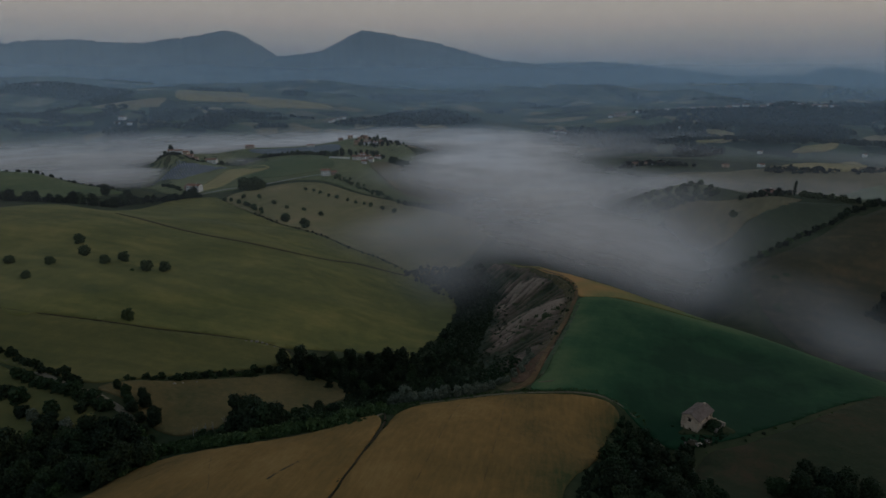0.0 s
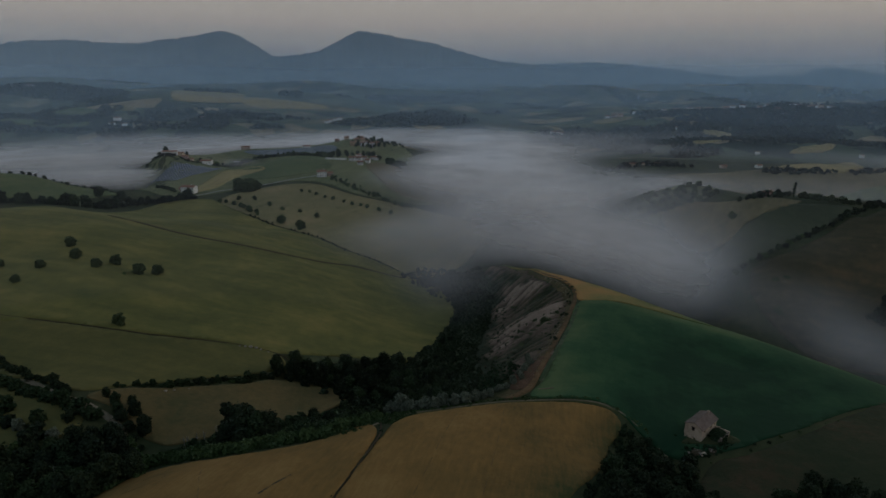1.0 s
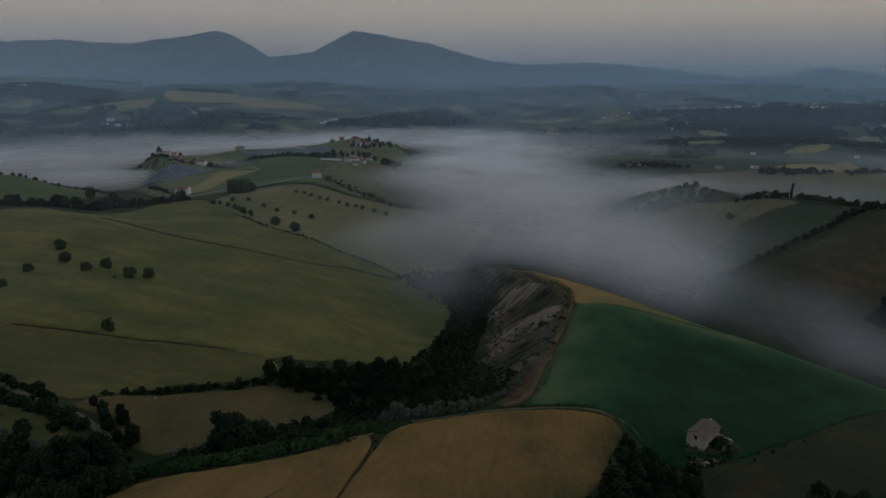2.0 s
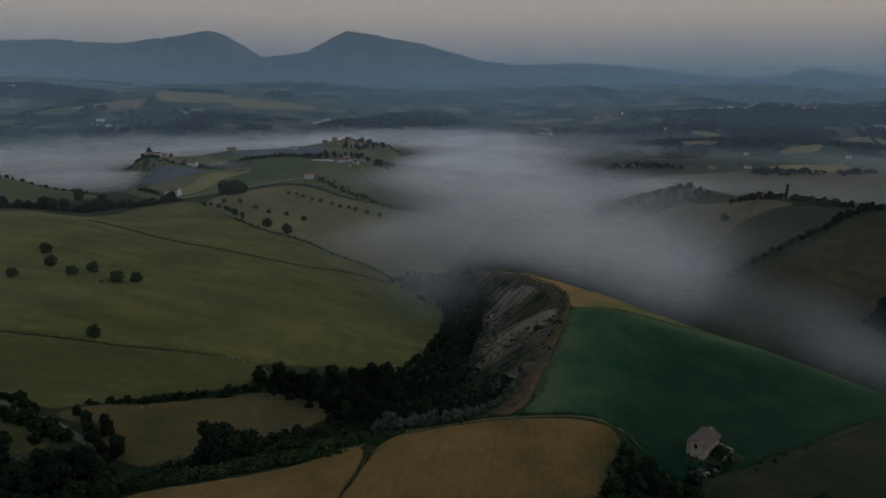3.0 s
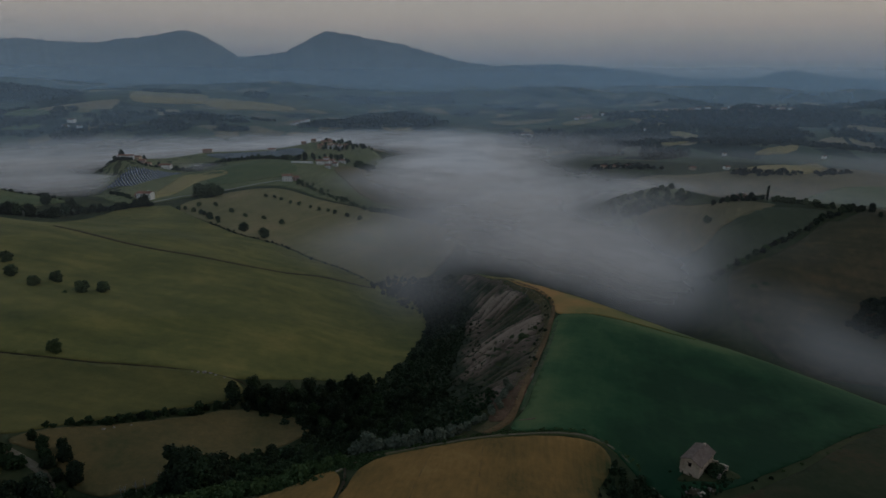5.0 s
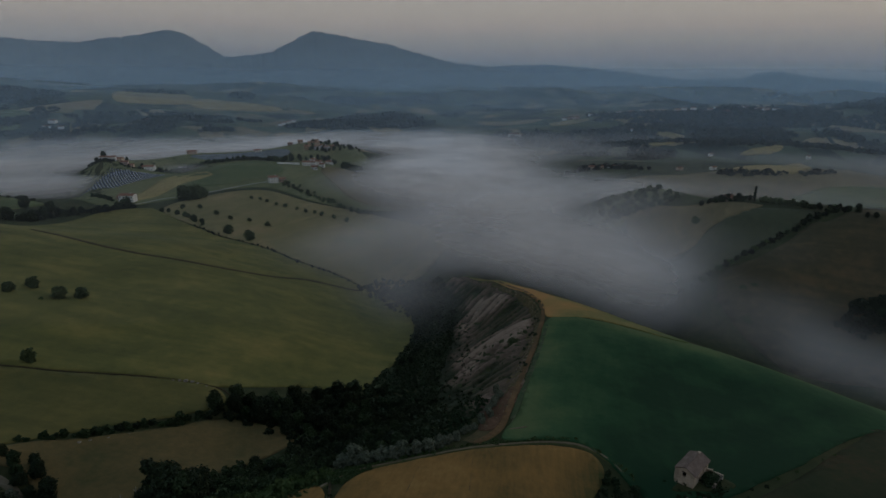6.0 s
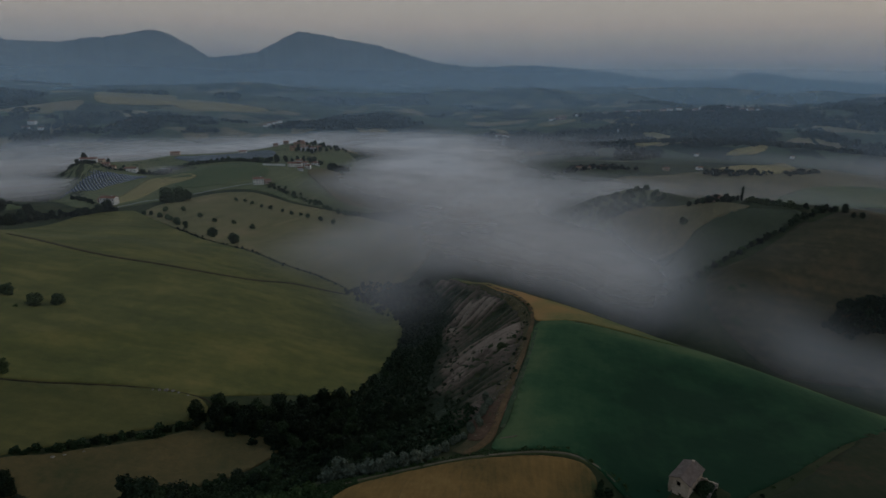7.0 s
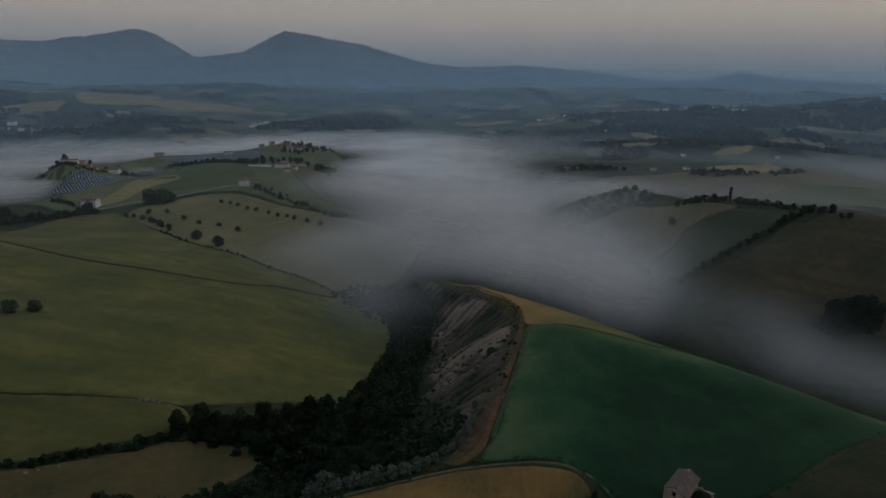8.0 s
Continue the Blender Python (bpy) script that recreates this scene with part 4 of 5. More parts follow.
hedges = Grove(tree_kind("hedge_bush", 51, 2.8, 2.3, 420, 0.55, LEAF_HEDGE, "fresh green hedge bush along the wheat", "shrub", low=0.05, lobes=8, limbs=3, thick=0.08),
               tree_kind("hedge_bush", 52, 2.4, 2.5, 420, 0.55, LEAF_HEDGE, "low green hedge bush along the wheat", "shrub", low=0.05, lobes=8, limbs=3, thick=0.08))
olives = Grove(tree_kind("olive_tree", 61, 6.0, 3.6, 330, 0.85, LEAF_HAZED, "small round olive tree in an orchard row", low=0.15, lobes=8))
cypress = Grove(tree_kind("cypress_tree", 71, 14.0, 1.7, 500, 0.8, LEAF_DARK, "slim dark cypress beside a hilltop farm", low=0.05, lobes=14, slim=0.75, limbs=3))

# woods at the foot of the left-hand hill and in the gully
oaks.fill([(-152, 142), (-140, 147), (-128, 150), (-118, 158), (-108, 160), (-98, 154), (-89, 138), (-95, 128), (-106, 124), (-130, 122), (-160, 130)], 5.6, (0.65, 1.05), group="wood below the road")
shrubs.mass("undergrowth", "dense dark undergrowth below the road", outline=[(-152, 146), (-140, 152), (-128, 156), (-116, 163), (-106, 165), (-98, 158), (-89, 140), (-95, 130), (-106, 126), (-130, 124)], gap=4.2, scale=(0.9, 1.5))
shrubs.mass("scrub", "dry brown-green scrub along the road bank", line=[(-205, 210), (-182, 206), (-166, 199), (-150, 191), (-139, 186)], gap=3.2, scale=(0.8, 1.3), wander=0.8)
shrubs.mass("scrub", "dark scrub below the gravel road", line=[(-168, 191), (-150, 183), (-132, 175), (-120, 171)], gap=2.6, scale=(1.0, 1.6), wander=1.0)
oaks.fill([(-124, 184), (-112, 182), (-104, 172), (-100, 160), (-106, 166), (-116, 176)], 4.6, (0.35, 0.55), "small dark tree crowding the road bend", "roadside trees")
shrubs.along([(-112, 202), (-105, 207), (-95, 213), (-84, 219), (-78, 226)], 2.4, (0.7, 1.2), 0.8, "dark bush on the bank above the barley", "field-edge bushes")
hedges.along([(-95, 149), (-84, 150), (-67, 145), (-57, 143), (-45, 142.5), (-35, 144), (-26, 149), (-18, 152)], 2.3, (0.8, 1.25), 0.5, group="hedge along the wheat")
hedges.along([(-80, 154), (-66, 149), (-52, 147), (-40, 148), (-28, 153)], 2.6, (0.7, 1.15), 0.7, group="hedge along the wheat")
oaks.fill([(-74, 158), (-70, 168), (-67, 174), (-60, 172), (-56, 160), (-62, 152)], 4.6, (0.6, 1.0), group="wood beside the barley")
oaks.fill([(-56, 166), (-52, 188), (-40, 192), (-30, 186), (-34, 166), (-44, 160)], 5.0, (0.35, 0.6), group="wood beside the barley")
shrubs.mass("undergrowth", "dense green undergrowth beside the barley", outline=[(-88, 158), (-70, 172), (-66, 184), (-50, 196), (-36, 196), (-24, 180), (-20, 165), (-40, 156), (-62, 151)], gap=3.4, scale=(0.8, 1.3), leaves=LEAF)
oaks.fill([(-77, 231), (-69, 240), (-51, 240), (-31, 256), (-19, 254), (-12, 238), (-14, 215), (-20, 204), (-35, 209), (-43, 219), (-58, 226)], 5.4, (0.5, 0.9), group="wood in the gully")
shrubs.mass("undergrowth", "dense dark undergrowth in the gully", outline=[(-77, 226), (-58, 222), (-42, 214), (-30, 202), (-14, 205), (-8, 240), (-24, 256), (-50, 244), (-70, 238)], gap=4.0, scale=(0.9, 1.5))
oaks.fill([(-14, 205), (-8, 262), (2, 300), (8, 347), (4, 398), (-8, 440), (4, 450), (14, 398), (16, 340), (14, 300), (8, 255), (2, 215)], 7.5, (0.25, 0.45), "small dark tree deep in the gully", "trees along the gully", most=34)
tufts.mass("scrub", "dark green scrub covering the gully side", outline=[(-6, 170), (-18, 215), (-20, 256), (-7, 288), (5, 331), (12, 371), (4, 406), (-18, 445), (10, 455), (36, 400), (36, 350), (30, 312), (24, 280), (19, 255), (15, 225), (16, 200), (18, 186), (12, 174)], gap=2.1, scale=(0.7, 2.2), most=1150, leaves=LEAF_SCRUB)
tufts.mass("scrub", "grey-green low scrub among the gully bushes", outline=[(4, 172), (0, 215), (2, 256), (8, 300), (14, 345), (14, 395), (34, 395), (34, 350), (29, 312), (23, 280), (18, 255), (15, 225), (16, 200), (18, 186), (12, 174)], gap=4.6, scale=(0.7, 1.5), most=200, leaves=LEAF)
oaks.fill([(-18, 170), (-6, 168), (4, 178), (6, 200), (6, 235), (-6, 236), (-14, 215), (-24, 195)], 4.6, (0.35, 0.6), "dark tree at the head of the gully", "trees at the gully head")
shrubs.mass("undergrowth", "dense dark undergrowth at the gully head", outline=[(-30, 168), (-8, 163), (8, 170), (14, 200), (14, 240), (-8, 246), (-24, 210), (-42, 205)], gap=2.6, scale=(0.6, 1.2), leaves=LEAF_DARK)
tufts.mass("scrub", "dark scrub thinning out up the clay bank", outline=[(26, 184), (31, 205), (31, 235), (34, 270), (40, 310), (44, 350), (42, 390), (34, 390), (33, 350), (26, 310), (21, 280), (17, 250), (17, 225), (21, 200)], gap=2.8, scale=(0.25, 0.95), most=240, leaves=LEAF_SCRUB)
tufts.mass("scrub", "few dark tufts high on the clay bank", outline=[(31, 190), (40, 215), (46, 245), (56, 280), (58, 320), (50, 360), (42, 380), (40, 320), (33, 270), (29, 230)], gap=6.0, scale=(0.2, 0.6), most=45, leaves=LEAF_SCRUB)
tufts.plant(40, 255, 1.0)
tufts.mass("scrub", "sparse dry tufts on bare clay", outline=[(16, 178), (24, 200), (30, 235), (44, 262), (50, 300), (48, 340), (30, 340), (26, 290), (20, 240), (14, 200)], gap=5.0, scale=(0.3, 0.6), most=26)
silvers.along([(-16, 158), (-12, 157.5), (-7, 158.5), (-1, 160), (5, 161), (11, 162.5)], 2.6, (0.65, 1.12), 0.5, group="willows beside the track")
silvers.along([(13, 165), (18, 168), (23, 173), (27.5, 179), (31, 186), (35, 194)], 1.9, (0.4, 0.62), 0.7, "grey-green bush on the crumbling edge", "bushes on the bank's edge")
rounds.plant(50.5, 247, 0.62, 0, "dark round bush on the lip of the bank")
rounds.plant(57.5, 254, 0.35, 1, "small bush on the lip of the bank")
shrubs.mass("scrub", "low scrub along the crest of the bank", line=[(47, 415), (55, 395), (62, 365), (69, 330), (73, 303), (72, 283)], gap=3.4, scale=(0.12, 0.42), wander=1.8)
shrubs.mass("thicket", "treetops standing out of the mist", outline=[(56, 516), (72, 512), (98, 530), (96, 542), (74, 540)], gap=4.0, scale=(1.6, 2.6), most=60)
shrubs.mass("thicket", "dark thicket at the mouth of the gully", outline=[(-34, 452), (-20, 425), (0, 395), (20, 380), (34, 400), (30, 440), (10, 475), (-15, 485)], gap=4.0, scale=(0.6, 1.3), most=150, leaves=LEAF_DARK)

for gx, gy in ((-128, 160), (-121, 152), (-136, 158), (-112, 168), (-104, 158), (-141, 163), (-116, 143), (-99, 147), (-131, 146)):
    silvers.plant(gx, gy, 0.85, label="dusty grey-green bush at the edge of the wood", group="pale bushes by the road")

for gx, gy, gs in ((-64, 161, 1.25), (-60, 157, 1.05), (-67.5, 165, 1.3), (-57, 160, 0.85)):
    oaks.plant(gx, gy, gs, label="tall dark tree standing before the barley", group="tall trees before the barley")
for gx, gy, gs in ((-160, 176, 1.6), (-152, 172, 1.9), (-146, 165, 1.7), (-137, 167, 1.4), (-172, 182, 1.2), (-133, 160, 1.8), (-157, 163, 1.5), (-128, 169, 1.3)):
    shrubs.plant(gx, gy, gs, label="dark bush scattered over the rough pasture", group="pasture bushes")
shrubs.mass("scrub", "dark green hedge on the bank above the barley", line=[(-124, 194), (-112, 202.5), (-105, 207), (-95, 213), (-84, 219), (-78, 226)], gap=1.7, scale=(0.4, 0.85), wander=0.9)
shrubs.mass("scrub", "dark weeds along the wheat's edge", line=[(56, 151), (53.5, 146), (50, 138), (45, 128), (41, 120), (35, 110), (30, 102)], gap=1.1, scale=(0.12, 0.35), wander=1.1)

tufts.mass("weeds", "dark weeds in the furrow between the wheat fields", line=[(-18, 147), (-17.3, 137), (-20.5, 121), (-23.6, 110), (-28.5, 90)], gap=0.8, scale=(0.25, 0.55), wander=0.3, leaves=LEAF)
tufts.mass("weeds", "rough grass along the field track", line=[(-27, 141), (-21, 147), (-15, 151.5), (-4, 156.5), (9, 159.7), (33, 163.6), (48, 161.5), (57, 156.5), (63, 147)], gap=0.6, scale=(0.25, 0.7), wander=0.7, leaves=LEAF_HEDGE)
tufts.mass("weeds", "rough green grass where the furrow meets the hedge", outline=[(-34, 139.5), (-24, 152), (-8, 155.5), (-8, 151), (-15, 145.5), (-20, 148), (-26, 141)], gap=0.85, scale=(0.4, 0.9), leaves=LEAF_HEDGE)
tufts.mass("weeds", "dark grass and weeds on the slope under the willows", outline=[(-12, 160), (6, 163), (16, 169), (24, 178), (30, 188), (24, 196), (14, 182), (2, 172), (-10, 166)], gap=1.5, scale=(0.5, 1.2), leaves=LEAF)
tufts.mass("weeds", "dry grass along the bank's dirt track", line=[(26, 171), (33, 179), (43, 206), (53.5, 233), (64, 262), (70, 285), (72.5, 307), (68, 345)], gap=0.9, scale=(0.2, 0.6), wander=0.9)
tufts.mass("weeds", "thin dry grass between the dirt track and the crop", line=[(34.5, 173), (46, 202), (58, 233), (69, 261)], gap=1.1, scale=(0.15, 0.4), wander=0.5)
shrubs.mass("scrub", "dark scrub dotting the lip of the bank", line=[(44, 206), (52, 230), (60, 252), (67, 272), (71, 290)], gap=3.5, scale=(0.15, 0.5), wander=1.6, leaves=LEAF_SCRUB)
tufts.mass("scrub", "dark weeds beside the farmhouse", outline=[(66, 137), (70, 134), (75, 135), (72, 139), (74, 142), (71, 146), (67, 143)], gap=1.5, scale=(0.2, 0.6), leaves=LEAF)
# below and beside the wheat knoll
oaks.fill([(42, 119), (48, 130), (54, 134), (60, 133), (66, 128), (66, 120), (66, 106), (54, 98), (34, 96)], 4.6, (0.4, 0.72), group="trees below the wheat")
shrubs.mass("undergrowth", "dark thicket below the wheat", outline=[(43, 120), (51, 138), (56, 148), (60, 146), (66, 134), (68, 126), (68, 108), (36, 98)], gap=2.4, scale=(0.4, 1.0))
shrubs.mass("undergrowth", "dark brambles at the corner of the wheat", outline=[(27, 90), (33, 107), (42, 120), (48, 118), (42, 98), (36, 86)], gap=2.2, scale=(0.4, 1.0), leaves=LEAF_DARK)
oaks.fill([(83, 114), (91, 118), (96, 114), (102, 115), (106, 108), (90, 104)], 4.6, (0.5, 0.7), group="trees in the pasture")
shrubs.along([(76, 132), (87, 135.5), (94, 139), (106, 143.5), (118, 149), (130, 154.5), (150, 164), (166, 171)], 17.0, (0.15, 0.4), 1.2, "small dry bush on the field boundary", "boundary bushes")
shrubs.plant(70, 133.5, 1.3, 0, "dark shrub near the ruined farmhouse")

for px, py, ps in ((-74, 171, 1.0), (-68, 163, 0.9), (-40, 236, 0.9), (-22, 240, 0.85), (-128, 150, 0.9)):
    poplars.plant(px, py, ps, group="poplars above the thicket")


def bare_tree(seed, tall):
    r = np.random.default_rng(seed)
    root = tagged(new("bare_tree"), "pale bare dead tree above the undergrowth", "tree", "bare trees beside the barley")
    part("trunk", mesh_of("trunk", *wood_mesh(r, tall, 0.13, 1.2, 6), PALEBARK), root)
    return root


for k in range(14):
    bx, by = -88 + 2.3 * k + random.uniform(-1, 1), 163 + 0.9 * k + random.uniform(-2, 2)
    bare_tree(80 + k, random.uniform(4.5, 7.5)).matrix_basis = pose(bx, by, ground_at(bx, by) - 0.2, 0, 0, random.uniform(0, 360))

# lone trees in the big meadow
for tx, ty, ts in ((-154, 247, 1.0), (-244, 355, 1.0), (-226, 331, 0.9), (-254, 306, 0.9), (-232, 308, 0.95), (-206, 318, 0.95), (-200, 328, 0.95), (-181, 318, 1.3), (-173.5, 324, 1.12), (-228, 283, 0.75)):
    rounds.plant(tx, ty, ts, group="lone trees in the meadow")
shrubs.plant(-187, 312, 0.7, 2, "dry low bush in the meadow")

# hedge and trees along the meadow's edge and the fallow slope
rounds.along([(-262, 650), (-239, 636), (-225, 623), (-211, 612), (-199, 602)], 13.0, (0.6, 1.0), 2.0, "hedgerow tree above the misty valley", "hedgerow trees")
rounds.plant(-167, 568, 1.3, 0, "hedgerow tree above the misty valley", "hedgerow trees")
rounds.plant(-141, 545, 1.5, 0, "hedgerow tree above the misty valley", "hedgerow trees")
shrubs.mass("scrub", "scrubby hedge at the meadow foot", line=[(-208, 592), (-150, 538), (-101, 512), (-60, 486), (-30, 456)], gap=3.2, scale=(0.25, 0.7), wander=1.6)
for tx, ty in ((-199, 636), (-180, 621), (-159, 616), (-137, 602), (-222, 655), (-241, 655)):
    olives.plant(tx, ty, 0.75, label="small tree scattered on the fallow slope", group="trees on the slope")
olives.along([(-176, 702), (-154, 690), (-129, 674), (-106, 661), (-88, 653), (-60, 643)], 11.0, (0.5, 0.85), 1.6, "small tree in a row down the slope", "trees on the slope")
oaks.along([(-430, 522), (-396, 527), (-365, 530), (-340, 545), (-345, 585), (-338, 618), (-318, 645), (-300, 660)], 8.5, (0.75, 1.3), 3.0, group="tree belt behind the meadow")
oaks.plant(-372, 600, 1.25, 0, group="tree belt behind the meadow")
oaks.plant(-352, 605, 1.15, 1, group="tree belt behind the meadow")
shrubs.mass("scrub", "hedge along the ridge", line=[(-520, 600), (-497, 619), (-467, 631), (-426, 634), (-376, 630)], gap=8.0, scale=(0.8, 1.5), wander=1.2)
for tx, ty, ts in ((-258, 706, 2.2), (-247, 712, 2.7), (-236, 708, 2.2), (-250, 698, 2.1), (-240, 700, 2.0)):
    rounds.plant(tx, ty, ts, 0, "large dark tree of a round grove by the road", "round grove")
oaks.along([(-346, 862), (-333, 900), (-311, 925), (-284, 935), (-253, 930), (-212, 920), (-180, 895)], 7.5, (0.4, 0.75), 3.0, "tree along the crest of the village hill", "trees on the village hill")
oaks.fill([(-128, 1030), (-100, 1050), (-72, 1060), (-66, 1030), (-96, 1015)], 8.0, (0.35, 0.65), "dark tree on the village hilltop", "trees on the village hill")
oaks.fill([(-160, 985), (-150, 1035), (-110, 1040), (-98, 1000), (-118, 975), (-140, 975)], 9.0, (0.45, 0.8), "tree among the village houses", "trees in the village")
oaks.fill([(-155, 885), (-140, 925), (-105, 930), (-92, 895), (-110, 888), (-130, 896)], 10.0, (0.5, 0.8), "tree among the village houses", "trees in the village")
shrubs.mass("thicket", "dark treetops in the mist beside the village", outline=[(-84, 880), (-60, 878), (-52, 892), (-66, 902), (-84, 896)], gap=4.5, scale=(1.6, 2.6), most=30)
oaks.fill([(-200, 905), (-170, 925), (-150, 915), (-165, 880), (-185, 885)], 11.0, (0.6, 0.9), "tree among the village houses", "trees in the village")
shrubs.mass("scrub", "dark hedge running down from the villa", line=[(-150, 770), (-120, 745), (-95, 720), (-60, 700), (-36, 690)], gap=2.2, scale=(0.8, 1.7), wander=5.0, leaves=LEAF_HAZED)

shrubs.mass("scrub", "dark hedge along the crest of the village hill", line=[(-346, 862), (-333, 900), (-311, 925), (-284, 935), (-253, 930), (-212, 920), (-180, 895)], gap=2.3, scale=(1.0, 2.3), wander=3.5, leaves=LEAF_HAZED)
shrubs.mass("scrub", "dense dark hedge behind the meadow", line=[(-470, 508), (-430, 522), (-396, 528), (-365, 532), (-343, 546), (-345, 585), (-336, 622), (-316, 648), (-296, 662)], gap=3.0, scale=(1.2, 2.0), wander=2.0)

for tx, ty, ts in ((-434, 866, 0.8), (-427, 874, 1.0), (-398, 880, 0.6), (-376, 876, 0.55), (-350, 872, 0.5)):
    oaks.plant(tx, ty, ts, label="dark tree among the hamlet's roofs", group="trees in the hamlet")
shrubs.mass("scrub", "dark bushes round the hamlet", line=[(-446, 850), (-436, 862), (-420, 858), (-404, 862), (-388, 856), (-372, 862), (-352, 862)], gap=3.0, scale=(0.8, 1.6), wander=2.0)
shrubs.mass("scrub", "dark bushes round the white farmhouse", line=[(-358, 700), (-345, 692), (-335, 686), (-328, 682)], gap=2.6, scale=(0.9, 1.7), wander=1.5)

# the hill across the mist
for row in range(6):
    for k in range(9):
        ox, oy = 184 + 11.0 * k + 7.5 * (row % 2) + random.uniform(-2.5, 2.5), 536 + 6.8 * k - 5 * (k > 5) * (k - 5) + 9.0 * (row - 3) + random.uniform(-3, 3)
        olives.plant(ox, oy, 0.92, group="olive orchard")
oaks.fill([(262, 478), (272, 480), (288, 458), (287, 448), (280, 450), (268, 466)], 4.2, (0.42, 0.6), "dark tree of a clump round a hilltop farm", "clump round the farm")
cypress.plant(288.5, 446, 0.85)
olives.along([(290, 440), (291, 431), (293, 422), (295, 412), (296, 400), (297, 390)], 5.5, (0.5, 0.8), 0.6, "small tree along the ridge lane", "trees along the ridge lane")
oaks.along([(297, 392), (299, 380), (301, 370), (304, 362), (310, 352)], 4.5, (0.35, 0.6), 1.5, "dark tree on the ridge", "trees on the ridge")
shrubs.along([(297, 372), (282, 374), (266, 371), (253, 369), (239, 364), (227, 362), (216, 363), (206, 365), (196, 368)], 3.6, (0.9, 1.5), 0.8, "dark hedge running down the hillside", "hedge down the hillside")
olives.plant(238, 440, 1.0, label="single small tree on the fallow hillside")
oaks.fill([(256, 300), (264, 304), (276, 302), (286, 292), (276, 288), (262, 292)], 4.5, (0.4, 0.7), "dark tree of a thicket low on the hillside", "thicket low on the hillside")

shrubs.mass("thicket", "dense dark thicket low on the hillside", outline=[(252, 300), (264, 306), (278, 304), (289, 292), (276, 286), (260, 290)], gap=2.6, scale=(1.0, 1.8), leaves=LEAF_DARK)

# ---- buildings ----
def slab(outline, low, high):
    """A flat piece: an outline in plan between two heights."""
    n = len(outline)
    verts = [(x, y, low) for x, y in outline] + [(x, y, high) for x, y in outline]
    return verts, [tuple(range(n))[::-1], tuple(range(n, 2 * n))] + [(i, (i + 1) % n, n + (i + 1) % n, n + i) for i in range(n)]


def box(x0, y0, z0, x1, y1, z1):
    return slab([(x0, y0), (x1, y0), (x1, y1), (x0, y1)], z0, z1)


def joined(*pieces):
    verts, faces = [], []
    for v, f in pieces:
        faces += [tuple(i + len(verts) for i in q) for q in f]
        verts += list(v)
    return verts, faces


def pierced(length, tall, thick, holes, ragged=0.0, rng=None):
    """A wall along x from the origin, with openings (x0, z0, x1, z1) right through it; ragged: a crumbled top."""
    xs = sorted({0.0, length, *(h[0] for h in holes), *(h[2] for h in holes), *np.linspace(0, length, 2 + int(length * (1.2 if ragged else 0.2)))})
    zs = sorted({-0.6, tall, *(h[1] for h in holes), *(h[3] for h in holes)})
    solid = {}
    for i in range(len(xs) - 1):
        for j in range(len(zs) - 1):
            cx, cz = (xs[i] + xs[i + 1]) / 2, (zs[j] + zs[j + 1]) / 2
            solid[i, j] = not any(h[0] < cx < h[2] and h[1] < cz < h[3] for h in holes)
    drop = [rng.uniform(0, ragged) if ragged else 0.0 for _ in xs]
    verts, index, faces = [], {}, []

    def v(i, j, side):
        if (i, j, side) not in index:
            index[i, j, side] = len(verts)
            verts.append((xs[i], side * thick, zs[j] - (drop[i] if j == len(zs) - 1 else 0)))
        return index[i, j, side]

    for (i, j), full in solid.items():
        if not full:
            continue
        faces += [(v(i, j, 0), v(i + 1, j, 0), v(i + 1, j + 1, 0), v(i, j + 1, 0)), (v(i, j + 1, 1), v(i + 1, j + 1, 1), v(i + 1, j, 1), v(i, j, 1))]
        for di, dj, a, b in ((-1, 0, (i, j), (i, j + 1)), (1, 0, (i + 1, j + 1), (i + 1, j)), (0, -1, (i + 1, j), (i, j)), (0, 1, (i, j + 1), (i + 1, j + 1))):
            if not solid.get((i + di, j + dj), False):
                faces.append((v(*a, 0), v(*b, 0), v(*b, 1), v(*a, 1)))
    return verts, faces


def roof_side(length, run, rise, thick, over, rough, rng, rows=9, cols=22):
    """One slope of a tiled roof, from the eave (y=-over) up to the ridge, with tile courses and a slight sag."""
    verts = []
    ys = np.linspace(-over, run, rows * 2)
    xs = np.linspace(-over, length + over, cols)
    for top in (1, 0):
        for j, y in enumerate(ys):
            for i, x in enumerate(xs):
                z = rise * y / run + (thick if top else 0)
                if top:
                    z += 0.05 * (j % 2) + rough * noise.noise((x * 0.9, y * 0.9, rise)) - 0.10 * math.sin(math.pi * np.clip(x / length, 0, 1)) * (rough > 0.05)
                verts.append((x, y, z))
    n = len(ys) * cols
    top = grid_faces(len(ys), cols)
    faces = [tuple(f) for f in top] + [tuple(i + n for i in f[::-1]) for f in top]
    rim = [i for i in range(cols)] + [j * cols + cols - 1 for j in range(1, len(ys))] + [(len(ys) - 1) * cols + i for i in range(cols - 2, -1, -1)] + [j * cols for j in range(len(ys) - 2, 0, -1)]
    faces += [(b, a, a + n, b + n) for a, b in zip(rim, rim[1:] + rim[:1])]
    return verts, faces


